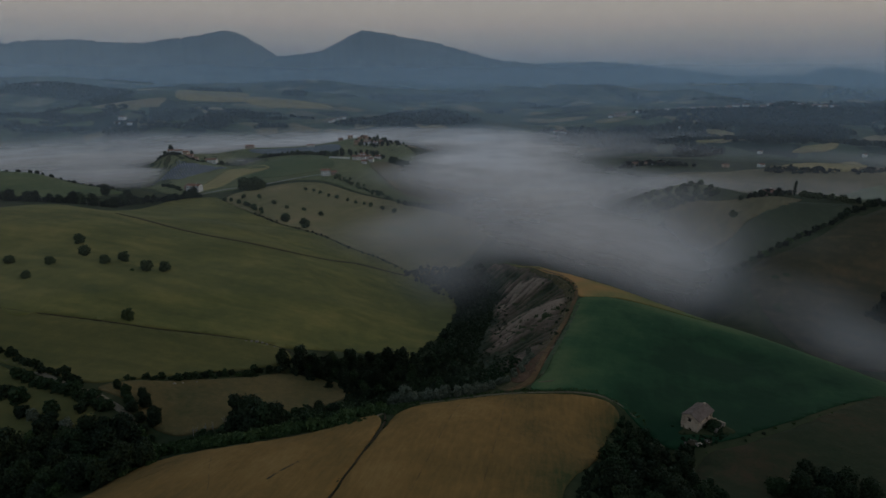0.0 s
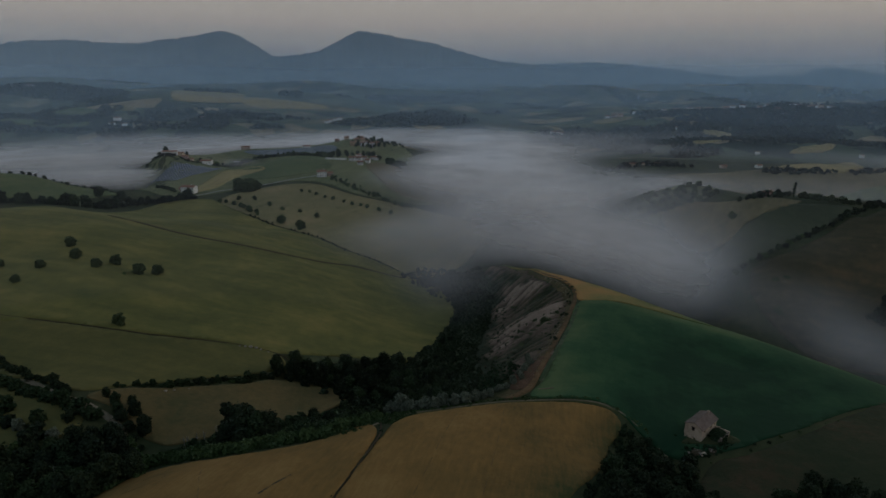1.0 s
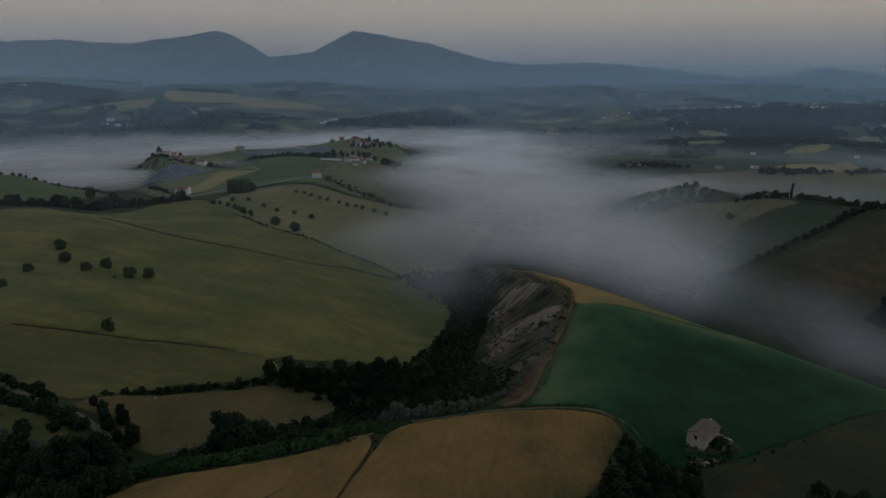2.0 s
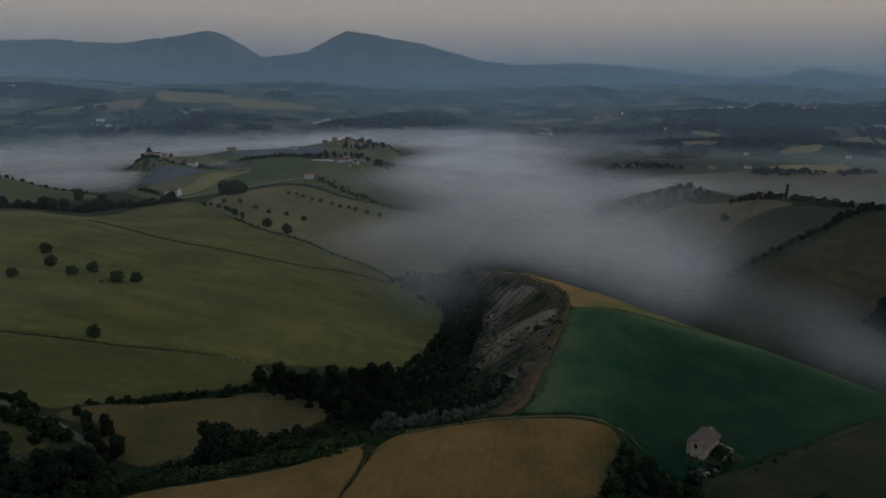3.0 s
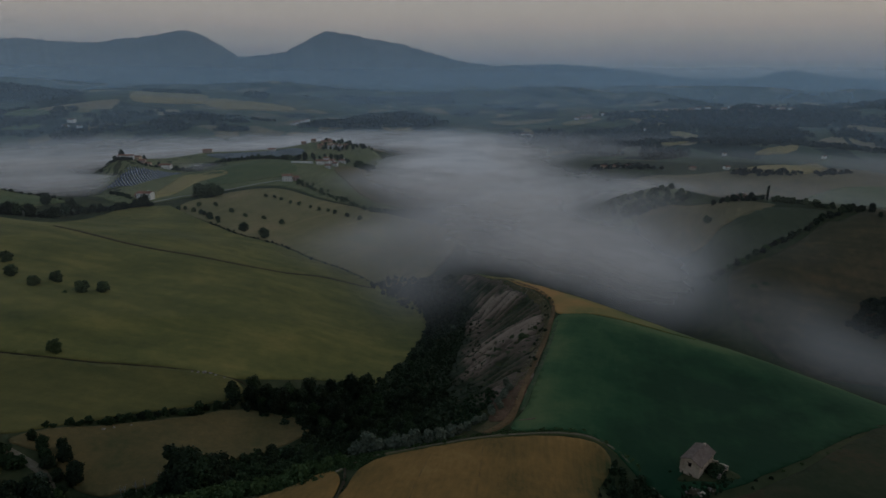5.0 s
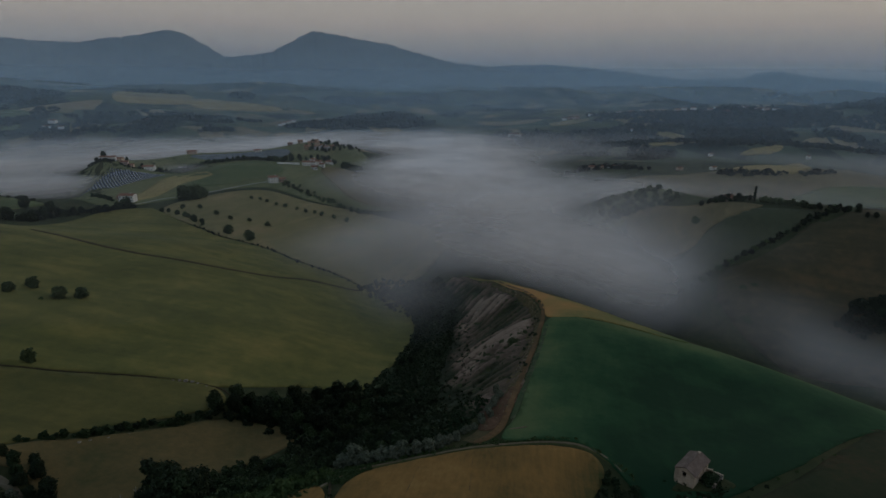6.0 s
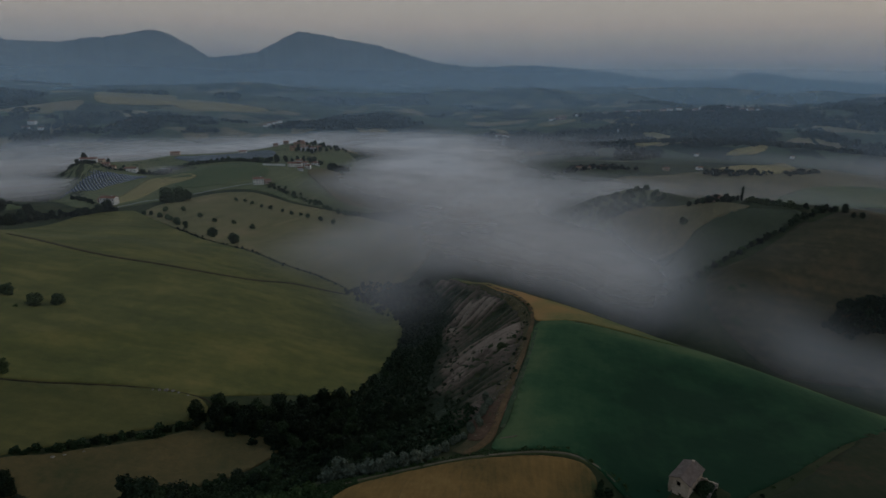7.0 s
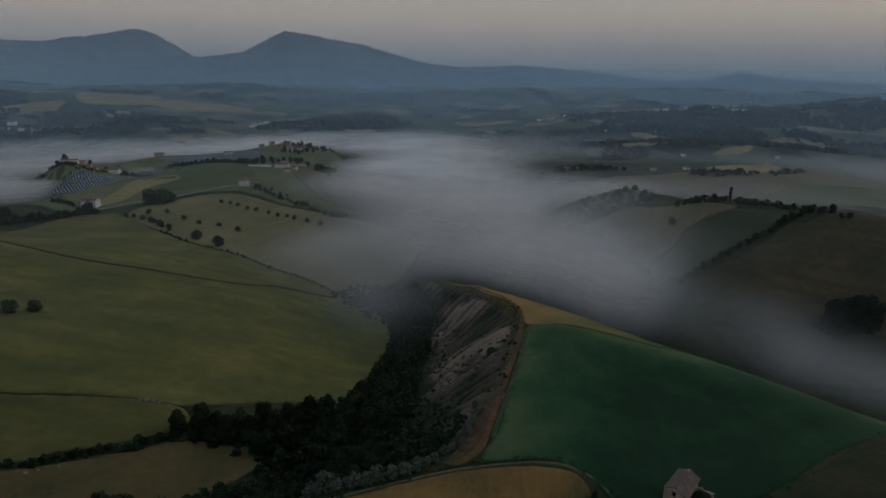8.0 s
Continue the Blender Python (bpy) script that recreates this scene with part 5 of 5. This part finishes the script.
def ruined_farmhouse(x, y, turn):
    rng = np.random.default_rng(3)
    z = min(ground_at(x + a, y + b) for a in (0, 5) for b in (0, 6)) - 0.1
    root = tagged(new("farmhouse"), "abandoned stone farmhouse with pale plaster and sagging tiled roof", "house")
    root.matrix_basis = pose(x, y, z, 0, 0, turn)
    L, W, H, T, R = 8.8, 5.0, 4.8, 0.5, 1.2
    long_holes = [(1.1, 2.9, 2.1, 4.2), (4.9, 2.8, 6.0, 4.3), (7.2, 3.0, 8.0, 4.1), (3.1, 0.0, 4.4, 2.2), (7.0, 0.9, 7.8, 1.9)]
    gable_holes = [(1.75, 3.0, 2.75, 4.3), (1.2, 0.5, 2.2, 1.15), (3.6, 0.0, 4.7, 1.2)]
    part("wall", mesh_of("wall", *pierced(L, H, T, long_holes), STUCCO, False), root, "weathered plaster wall with empty windows", pose(0, 0, 0))
    part("wall", mesh_of("wall", *pierced(L, H, T, [(2, 3, 2.8, 4.2), (6, 3, 6.8, 4.2)]), STUCCO, False), root, at=pose(0, W - T, 0))
    for gx, holes in ((0.0, gable_holes), (L - T, [(2.3, 3.0, 3.1, 4.2)])):
        part("gable_wall", mesh_of("gable_wall", *pierced(W - 2 * T, H, T, holes), STUCCO, False), root, "gable wall with a small upper window", pose(gx + T, T, 0, 0, 0, 90))
        tri = [(gx, 0.02, H), (gx, W - 0.02, H), (gx, W / 2, H + R - 0.05), (gx + T, 0.02, H), (gx + T, W - 0.02, H), (gx + T, W / 2, H + R - 0.05)]
        part("gable", mesh_of("gable", tri, [(0, 2, 1), (3, 4, 5), (0, 1, 4, 3), (1, 2, 5, 4), (2, 0, 3, 5)], STUCCO, False), root)
    part("roof", mesh_of("roof", *roof_side(L, W / 2, R, 0.16, 0.35, 0.09, rng), OLD_TILES, False), root, "greyed clay-tile roof slope", pose(0, 0, H + 0.02))
    part("roof", mesh_of("roof", *roof_side(L, W / 2, R, 0.16, 0.35, 0.09, rng), OLD_TILES, False), root, "greyed clay-tile roof slope", pose(L, W, H + 0.02, 0, 0, 180))
    part("ridge_tiles", mesh_of("ridge_tiles", *joined(*[box(k * 0.5, W / 2 - 0.14, H + R + 0.13 + 0.02 * (k % 2), k * 0.5 + 0.47, W / 2 + 0.14, H + R + 0.27) for k in range(17)]), OLD_TILES, False), root)
    part("chimney", mesh_of("chimney", *joined(box(7.9, 2.3, H + 0.8, 8.3, 2.7, H + 1.7), box(7.82, 2.22, H + 1.7, 8.38, 2.78, H + 1.8)), STUCCO, False), root, "whitish chimney stack")
    part("floor", mesh_of("floor", *box(T, T, 2.55, L - T, W - T, 2.7), DARKWOOD, False), root, "dark wooden upper floor")
    for hx0, hz0, hx1, hz1 in long_holes[:3]:
        part("window_lintel", mesh_of("window_lintel", *box(hx0 - 0.15, -0.04, hz1, hx1 + 0.15, 0.2, hz1 + 0.18), DARKWOOD, False), root)
    part("window_lintel", mesh_of("window_lintel", *box(-0.04, 2.15, 4.3, 0.2, 3.4, 4.5), DARKWOOD, False), root)
    # the roofless annex on the sunny side
    annex = part("annex", mesh_of("annex", *joined(pierced(5.0, 3.0, 0.45, [(1.6, 0.0, 2.6, 2.0)], 0.9, rng)), STONES, False), root, "crumbling roofless annex wall", pose(3.2, -4.2, 0))
    part("annex_wall", mesh_of("annex_wall", *pierced(4.2, 3.3, 0.45, [(1.4, 0.0, 2.7, 2.3)], 0.9, rng), STUCCO, False), root, "broken end wall with a doorway", pose(8.6, -4.2, 0, 0, 0, 90))
    part("annex_wall", mesh_of("annex_wall", *pierced(4.2, 2.0, 0.45, [], 1.3, rng), STONES, False), root, "tumbled low stone wall", pose(3.6, -4.2, 0, 0, 0, 90))
    d = rng.normal(0, 1, (1500, 3))
    d /= np.linalg.norm(d, axis=1)[:, None]
    d[:, 2] = np.abs(d[:, 2])
    part("ivy", mesh_of("ivy", *leaf_cards(rng, d * (2.9, 2.5, 3.2) * rng.uniform(0.75, 1.08, (1500, 1)) + (5.7, -2.3, 0.4), d, 0.4), LEAF, False), root, "ivy smothering the annex")
    return root


farm = ruined_farmhouse(76.2, 140.9, 39.0)
rng = np.random.default_rng(8)


def rubble_heap(x, y, r, label, count):
    z = ground_at(x, y)
    root = tagged(new("rubble_heap"), label, "rubble")
    root.matrix_basis = pose(x, y, z)
    ring = [(r * 1.1 * math.cos(a), r * 0.8 * math.sin(a)) for a in np.linspace(0, 2 * math.pi, 13)[:-1]]
    verts = [(px, py, -0.5) for px, py in ring] + [(px * 0.55, py * 0.55, 0.6 + rng.uniform(-0.15, 0.2)) for px, py in ring] + [(0, 0, 0.9)]
    faces = [(i, (i + 1) % 12, 12 + (i + 1) % 12, 12 + i) for i in range(12)] + [(12 + i, 12 + (i + 1) % 12, 24) for i in range(12)]
    part("earth_mound", mesh_of("earth_mound", verts, faces, SOIL), root, "dark overgrown mound")
    for _ in range(count):
        a, q, s = rng.uniform(0, 6.3), r * rng.uniform(0.1, 1.0), rng.uniform(0.15, 0.38)
        v, f = box(-s, -s * 0.7, -s * 0.5, s, s * 0.7, s * 0.5)
        v = [(px * (1 + 0.3 * rng.normal()), py * (1 + 0.3 * rng.normal()), pz) for px, py, pz in v]
        part("stone", mesh_of("stone", v, f, STONES, False), root, at=pose(q * math.cos(a), 0.8 * q * math.sin(a), 0.95 - 0.75 * q / r, *rng.uniform(-30, 30, 2), rng.uniform(0, 90)))
    return root


heap = rubble_heap(73.4, 136.9, 2.3, "overgrown rubble heap with pale fallen stones", 9)
part("fallen_slab", mesh_of("fallen_slab", *box(-0.9, -0.5, 0, 0.9, 0.5, 0.22), STUCCO, False), heap, "pale fallen slab of masonry", pose(1.3, -1.0, 0.45, 14, -8, 25))
shrubs.mass("weeds", "dark weeds round the ruined farmhouse", outline=[(70, 139), (71, 135.5), (75, 134.5), (80, 136), (85, 138), (86, 142), (80, 138.5), (75, 139.5)], gap=1.2, scale=(0.2, 0.45))
rubble_heap(77.6, 136.6, 1.7, "low overgrown mound of fallen stones", 5)


def house(x, y, wide, deep, tall, turn, walls, label, storeys=2, bays=4, chimney=True, group="", name="house", sunk=0.6, detail=True):
    """A plain country house: plastered walls with a low gabled tile roof, window by window."""
    root = tagged(new(name), label, "house", group)
    root.matrix_basis = pose(x, y, ground_at(x, y) - 0.2, 0, 0, turn)
    r = deep * 0.2
    a, b = wide / 2, deep / 2
    shell = [(-a, -b, -sunk), (a, -b, -sunk), (a, b, -sunk), (-a, b, -sunk), (-a, -b, tall), (a, -b, tall), (a, b, tall), (-a, b, tall), (-a, 0, tall + r), (a, 0, tall + r)]
    part("wall", mesh_of("wall", shell, [(0, 1, 5, 4), (1, 2, 6, 9, 5), (2, 3, 7, 6), (3, 0, 4, 8, 7), (4, 5, 9, 8), (6, 7, 8, 9)], walls, False), root)
    for side in (0, 1):
        part("roof", mesh_of("roof", *roof_side(wide, b, r, 0.18, 0.45, 0.02, rng, 3, 5), RED_TILES, False), root, "terracotta tile roof slope", pose(-a if not side else a, -b if not side else b, tall + 0.05, 0, 0, 180 * side))
    if chimney:
        part("chimney", mesh_of("chimney", *box(a * 0.4, -0.35, tall + r * 0.7, a * 0.4 + 0.7, 0.35, tall + r + 1.1), walls, False), root)
    if detail:
        gap, lift = wide / bays, tall / storeys
        for s in range(storeys):
            for k in range(bays):
                wx, wz = -a + gap * (k + 0.5), lift * s + lift * 0.3
                w = part("window", mesh_of("window", *box(wx - 0.6, -b - 0.06, wz, wx + 0.6, -b + 0.1, wz + 1.35), DARKWOOD, False), root, "dark shuttered window")
                part("sill", mesh_of("sill", *box(wx - 0.7, -b - 0.14, wz - 0.12, wx + 0.7, -b, wz), walls, False), w)
    return root


house(-312, 684, 17, 9, 7.2, -8, STUCCO_WHITE, "white two-storey farmhouse with a red tile roof", 2, 5)
house(-322, 688, 7, 6, 3.5, -8, STUCCO_PINK, "small outbuilding beside the white farmhouse", 1, 2, False)
house(-166, 777, 13, 9, 7.0, 12, STUCCO_WHITE, "white villa with a red roof beside the lane", 2, 4)
house(-155, 781, 8, 7, 4.5, 12, STUCCO_PINK, "lower wing beside the white villa", 1, 3, False)
for hx, hy, hw, hd, ht, hr, mat in ((-153, 990, 14, 9, 7, 10, STUCCO_OCHRE), (-144, 1034, 13, 9, 6, -12, STUCCO), (-150, 1014, 12, 9, 7, 5, STUCCO_OCHRE), 
                                    (-135, 862, 17, 9, 6.5, 8, STUCCO_WHITE),
                                    (-119, 876, 14, 9, 6, 2, STUCCO_WHITE), (-105, 896, 18, 9, 5, -4, STUCCO_WHITE), (-121, 846, 12, 8, 5, 10, STUCCO_WHITE), (-127, 1000, 12, 9, 7, -15, STUCCO_WHITE),
                                    (-172, 1040, 13, 9, 6, 6, STUCCO), (-188, 1030, 12, 8, 5, 3, STUCCO_PINK), (-128, 884, 12, 9, 7, 20, STUCCO_WHITE), (-112, 862, 11, 8, 6, -10, STUCCO_WHITE),
                                    (-120, 990, 12, 9, 8, -8, STUCCO_WHITE), (-138, 1008, 12, 9, 9, 6, STUCCO), (-126, 868, 13, 8, 6, -4, STUCCO_WHITE), (-136, 990, 13, 8, 7, -2, STUCCO_WHITE), (-112, 1006, 12, 8, 6, 8, STUCCO_OCHRE)):
    house(hx, hy, hw * 0.68, hd * 0.8, ht * 0.82, hr, mat, {"white_plaster": "white village house with a red tile roof", "ochre_plaster": "ochre village house with a red tile roof", "rose_plaster": "rose-plastered village house with a tile roof",
                                        "old_plaster": "old grey-plastered village house on the hilltop"}[mat.name], 2, 4, group="hill village houses")
for hx, hy, hw, hd, ht, hr, mat in ((-423, 864, 11, 8, 6, 15, STUCCO_WHITE), (-412, 866, 15, 8, 6, 10, STUCCO_WHITE), (-404, 872, 12, 9, 5, -5, STUCCO), (-395, 866, 12, 8, 4, 8, STUCCO_PINK), (-385, 862, 10, 7, 4, 4, STUCCO),
                                    (-361, 866, 18, 10, 7, -3, STUCCO_WHITE), (-370, 872, 10, 8, 4, 12, STUCCO_PINK)):
    house(hx, hy, hw * 0.75, hd * 0.85, ht * 0.85, hr, mat, "farm building of a hamlet on a misty knoll", 1, 3, False, group="hamlet farm buildings")
house(-338, 976, 14, 8, 4.5, 8, STUCCO_PINK, "low rose-plastered house rising from the mist", 1, 3, False)
house(-235, 990, 12, 7, 3.5, 0, STUCCO_WHITE, "low white shed among vineyard rows", 1, 3, False)
house(279, 466, 9, 6, 4.0, 20, STUCCO_PINK, "low farmhouse hidden in a clump of trees", 1, 3)
for hx, hy, hr in ((300, 862, 4), (312, 858, -8), (322, 862, 10), (337, 858, 0), (503, 872, 12), (449, 876, 6)):
    house(hx, hy, 9, 7, 4, hr, STUCCO_WHITE if hr > 8 else STUCCO, "pale farm building across the misty valley", 1, 3, False, group="valley farm buildings")

# long white garden wall below the village
wx0, wy0 = -178, 866
wall_root = tagged(new("garden_wall"), "long low whitewashed garden wall", "wall")
wall_root.matrix_basis = pose(wx0, wy0, ground_at(wx0, wy0), 0, 0, -8)
for k in range(9):
    part("wall_panel", mesh_of("wall_panel", *box(k * 3.7, 0, -1.5, k * 3.7 + 3.4, 0.4, 2.2), STUCCO_WHITE, False), wall_root)
    part("pier", mesh_of("pier", *box(k * 3.7 + 3.4, -0.1, -1.5, k * 3.7 + 3.7, 0.5, 2.5), STUCCO_WHITE, False), wall_root)


PANEL_ME = mesh_of("panel", *box(0, -1.5, 0, 2.5, 1.5, 0.08), PANEL, False)
FRAME_ME = mesh_of("frame", *box(2.5, -1.6, -0.02, 3.0, 1.6, 0.16), PANEL_EDGE, False)
POST_ME = mesh_of("post", *box(1.2, -0.1, -1.8, 1.4, 0.1, 0), PANEL_EDGE, False)


def panel_row(x, y, length, turn):
    root = tagged(new("solar_row"), "row of tilted solar panels with pale frames", "solar panel", "solar park")
    root.matrix_basis = pose(x, y, ground_at(x, y), 0, 0, turn)
    for k in range(int(length / 4.2)):
        x0 = k * 4.2
        z = ground_at(x + math.cos(radians(turn)) * x0, y + math.sin(radians(turn)) * x0) - ground_at(x, y)
        part("panel", PANEL_ME, root, at=pose(x0, 0, z + 1.3, 24))
        part("frame", FRAME_ME, root, at=pose(x0, 0, z + 1.3, 24))
        part("post", POST_ME, root, at=pose(x0, 0, z + 1.3))
    return root


for k in range(15):
    panel_row(-431 + 4.8 * k, 774 - 2.4 * k + 0.9 * max(k - 7, 0) ** 1.3, 76 + 1.0 * k, 66)


def rock(x, y, size, seed):
    r = np.random.default_rng(seed)
    bm = bmesh.new()
    bmesh.ops.create_icosphere(bm, subdivisions=2, radius=size)
    for v in bm.verts:
        v.co *= 1 + 0.28 * noise.noise(v.co / size * 1.3 + Vector((seed, 0, 0)))
        v.co.z *= 0.6
    me = bpy.data.meshes.new("rock")
    bm.to_mesh(me)
    bm.free()
    me.materials.append(STONES)
    ob = tagged(new("rock", me), "pale weathered rock on a field bank", "rock", "rocks on the field banks")
    ob.matrix_basis = pose(x, y, ground_at(x, y) + size * 0.25, 0, 0, r.uniform(0, 360))


for k, (rx, ry, rs) in enumerate(((-93, 248.5, 1.1), (-95.5, 248, 0.8), (-90.5, 248.6, 0.9), (-98, 247.6, 0.6), (-88, 248, 0.7), (-84, 247, 0.6), (-110, 198, 0.9), (-107.5, 200, 0.7), (-103, 203, 0.6), (-98, 207, 0.5))):
    rock(rx, ry, rs, 5 + k)


# ---- the far country: woods, fields and scattered houses ----
def woodland(name, outline, gap, size, label, seed, sparse=0.0, clump=90):
    """A far wood: tree crowns of a few large sprays each, joined."""
    r = np.random.default_rng(seed)
    poly = np.array(outline, float)
    lo, hi = poly.min(0), poly.max(0)
    n = int((hi - lo).prod() / gap ** 2)
    p = lo + (hi - lo) * r.uniform(0, 1, (n, 2))
    p = p[inside(p[:, 0], p[:, 1], poly)]
    if sparse:
        keep = np.array([noise.noise((x / clump, y / clump, seed)) for x, y in p]) > sparse
        p = p[keep]
    z = height(p[:, 0], p[:, 1])
    k = 7
    s = size * r.uniform(0.6, 1.3, (len(p), 1))
    d = r.normal(0, 1, (len(p), k, 3))
    d /= np.linalg.norm(d, axis=2)[..., None]
    d[..., 2] = np.abs(d[..., 2])
    c = np.c_[p, z][:, None] + d * s[:, None] * (0.55, 0.55, 0.8) + (0, 0, 0.5)
    v, f = leaf_cards(r, c.reshape(-1, 3), d.reshape(-1, 3), size * 0.62)
    return tagged(new(name, mesh_of(name, v, f, FARWOOD, soft=False)), label, "woodland", kind="stuff")


woodland("woodland", [(-1528, 1830), (-1388, 1792), (-1170, 1730), (-969, 1677), (-960, 1790), (-1216, 1890), (-1523, 1990), (-1634, 1966)], 8, 9, "dark wood along a far crest", 1)
woodland("woodland", [(-1179, 1509), (-1115, 1548), (-943, 1516), (-912, 1542), (-867, 1530), (-925, 1484), (-1080, 1494)], 8, 8, "dark belt of trees between far fields", 2)
woodland("woodland", [(-977, 1401), (-870, 1445), (-660, 1461), (-536, 1480), (-382, 1443), (-535, 1385), (-825, 1390)], 8, 8, "dark wood at the mist's far shore", 3, -0.05)
woodland("woodland", [(-840, 1532), (-761, 1582), (-613, 1604), (-454, 1605), (-356, 1590), (-451, 1500), (-645, 1500)], 8, 8, "dark belt of trees between far fields", 4, -0.05)
woodland("woodland", [(-560, 1990), (-487, 2010), (-480, 2060), (-560, 2060)], 7, 10, "dark copse on a far hilltop", 5)
woodland("woodland", [(-830, 1870), (-684, 1950), (-690, 1985), (-845, 1905)], 8, 9, "line of trees on a far ridge", 6)
woodland("woodland", [(-297, 1529), (-234, 1628), (-140, 1690), (27, 1700), (110, 1650), (25, 1560), (-127, 1511)], 8, 9, "dark wooded knoll beyond the mist", 7)
woodland("woodland", [(297, 1359), (457, 1450), (619, 1420), (560, 1180), (502, 1109), (382, 1118)], 8, 9, "dark wooded slope beyond the mist", 8, -0.1)
woodland("woodland", [(395, 1424), (629, 1515), (776, 1450), (902, 1360), (1004, 1290), (860, 1070), (740, 1085), (700, 1180), (735, 1330), (738, 1424), (644, 1473)], 8, 9, "dark wooded hillside below the town", 9, -0.15)
woodland("woodland", [(572, 1710), (815, 1600), (1149, 1480), (1062, 1352), (819, 1450), (633, 1528)], 8, 9, "dark wooded hillside below the town", 10, -0.1)
woodland("woodland", [(900, 1500), (1200, 1400), (1500, 1300), (1500, 1700), (1200, 1800), (950, 1700)], 11, 10, "scattered woods on the far hill", 11, 0.05)
woodland("woodland", [(420, 1000), (520, 1260), (560, 1600), (900, 1640), (1400, 1500), (1700, 1200), (1500, 900), (1050, 980), (760, 1060), (600, 1090)], 10, 9, "broad dark woods on the hill below the town", 17, -0.12, 130)
woodland("woodland", [(90, 1290), (160, 1400), (300, 1500), (420, 1440), (380, 1300), (240, 1260)], 9, 8, "dark woods beyond the mist", 18, -0.1, 70)
woodland("woodland", [(-1500, 1430), (-1350, 1640), (-900, 1660), (-500, 1650), (-380, 1560), (-800, 1380), (-1300, 1360)], 11, 8, "scattered dark woods between far fields", 19, 0.12, 80)
woodland("woodland", [(-2400, 2200), (-600, 2200), (-500, 2900), (-2000, 3200)], 15, 9, "scattered woods in the far valley", 12, 0.28, 240)
woodland("woodland", [(-500, 1900), (1800, 1900), (2000, 3000), (-500, 3000)], 15, 9, "scattered woods in the far valley", 13, 0.3, 240)
woodland("woodland", [(480, 840), (520, 850), (600, 812), (690, 845), (680, 830), (600, 795), (500, 822)], 7, 6, "dark hedge under a golden far hill", 14)
woodland("woodland", [(250, 850), (300, 880), (350, 875), (400, 862), (380, 850), (300, 848)], 8, 7, "trees round a valley farm", 15, -0.1)
woodland("woodland", [(100, 700), (170, 720), (175, 705), (110, 690)], 9, 6, "treetops standing out of the mist", 16)

for far_name, outline, mat, label in (
        ("tan_field", [(-811, 1763), (-714, 1789), (-640, 1850), (-668, 1950), (-766, 1915), (-858, 1870)], GOLDEN, "tan field on a far hill"),
        ("gold_field", [(-640, 1850), (-542, 1745), (-400, 1798), (-368, 1900), (-434, 1940), (-552, 1950), (-637, 1925)], GOLDEN, "pale gold field on a far hill"),
        ("green_far_field", [(-1143, 1479), (-1030, 1440), (-909, 1454), (-953, 1507), (-1084, 1523)], GREENSLOPE, "dull green far field"),
        ("green_far_field", [(-1066, 1579), (-991, 1546), (-925, 1552), (-995, 1621), (-1071, 1639)], GREENSLOPE, "dull green far field"),
        ("brown_far_field", [(-936, 1586), (-852, 1577), (-872, 1633), (-951, 1644)], OLIVEBROWN, "brown far field"),
        ("tan_field", [(520, 1150), (600, 1300), (651, 1417), (690, 1450), (727, 1408), (693, 1356), (640, 1260), (560, 1130)], GOLDEN, "tan field cut into a wooded slope"),
        ("tan_field", [(627, 1548), (717, 1580), (792, 1541), (788, 1501), (706, 1518)], GOLDEN, "pale strip of field below the town"),
        ("tan_field", [(652, 1040), (680, 1055), (753, 1077), (739, 1046), (690, 1034)], GOLDEN, "small tan field on the far slope"),
        ("gold_field", [(507, 858), (580, 891), (721, 985), (728, 952), (660, 870), (595, 812), (526, 831)], GOLDEN, "golden field on a low hill"),
        ("tan_field", [(437, 1615), (536, 1625), (533, 1589), (448, 1565)], OLIVEBROWN, "brown strip of far field")):
    field(far_name, outline, 1.2, mat, 10.0, label, 7.0)

far_rng = np.random.default_rng(4)
for tx, ty in ((584, 1697), (618, 1721), (640, 1718), (679, 1725), (720, 1730), (763, 1742), (790, 1735), (815, 1726), (848, 1689), (870, 1692), (897, 1688), (924, 1645), (960, 1670), (994, 1683), (1025, 1680), (1034, 1668),
               (1043, 1653), (1061, 1630), (1085, 1650), (1112, 1659), (1126, 1643), (1140, 1652), (1161, 1659), (798, 1554), (920, 1512), (986, 1585), (939, 1585), (486, 1645), (520, 1640), (505, 1650)):
    house(tx, ty, far_rng.uniform(11, 18), 9, far_rng.uniform(5, 8), far_rng.uniform(-30, 30), STUCCO_WHITE if far_rng.uniform() < 0.6 else STUCCO_PINK, "pale town house on a far wooded hill", group="far town houses", chimney=False, detail=False)
for tx, ty, w in ((-846, 1494, 17), (-844, 1462, 14), (-812, 1463, 12), (-627, 1502, 10), (-305, 1575, 13), (-295, 1605, 12), (-287, 1632, 13), (-309, 1552, 11), (291, 1439, 16), (301, 1436, 14), (311, 1428, 13), (597, 1046, 8),
                  (765, 1006, 8), (-1300, 1840, 16), (620, 1470, 12)):
    house(tx, ty, w, w * 0.6, 2.2 + w * 0.3, far_rng.uniform(-25, 25), STUCCO_WHITE, "white farmhouse on a far hillside", group="far farmhouses", chimney=False, detail=False)
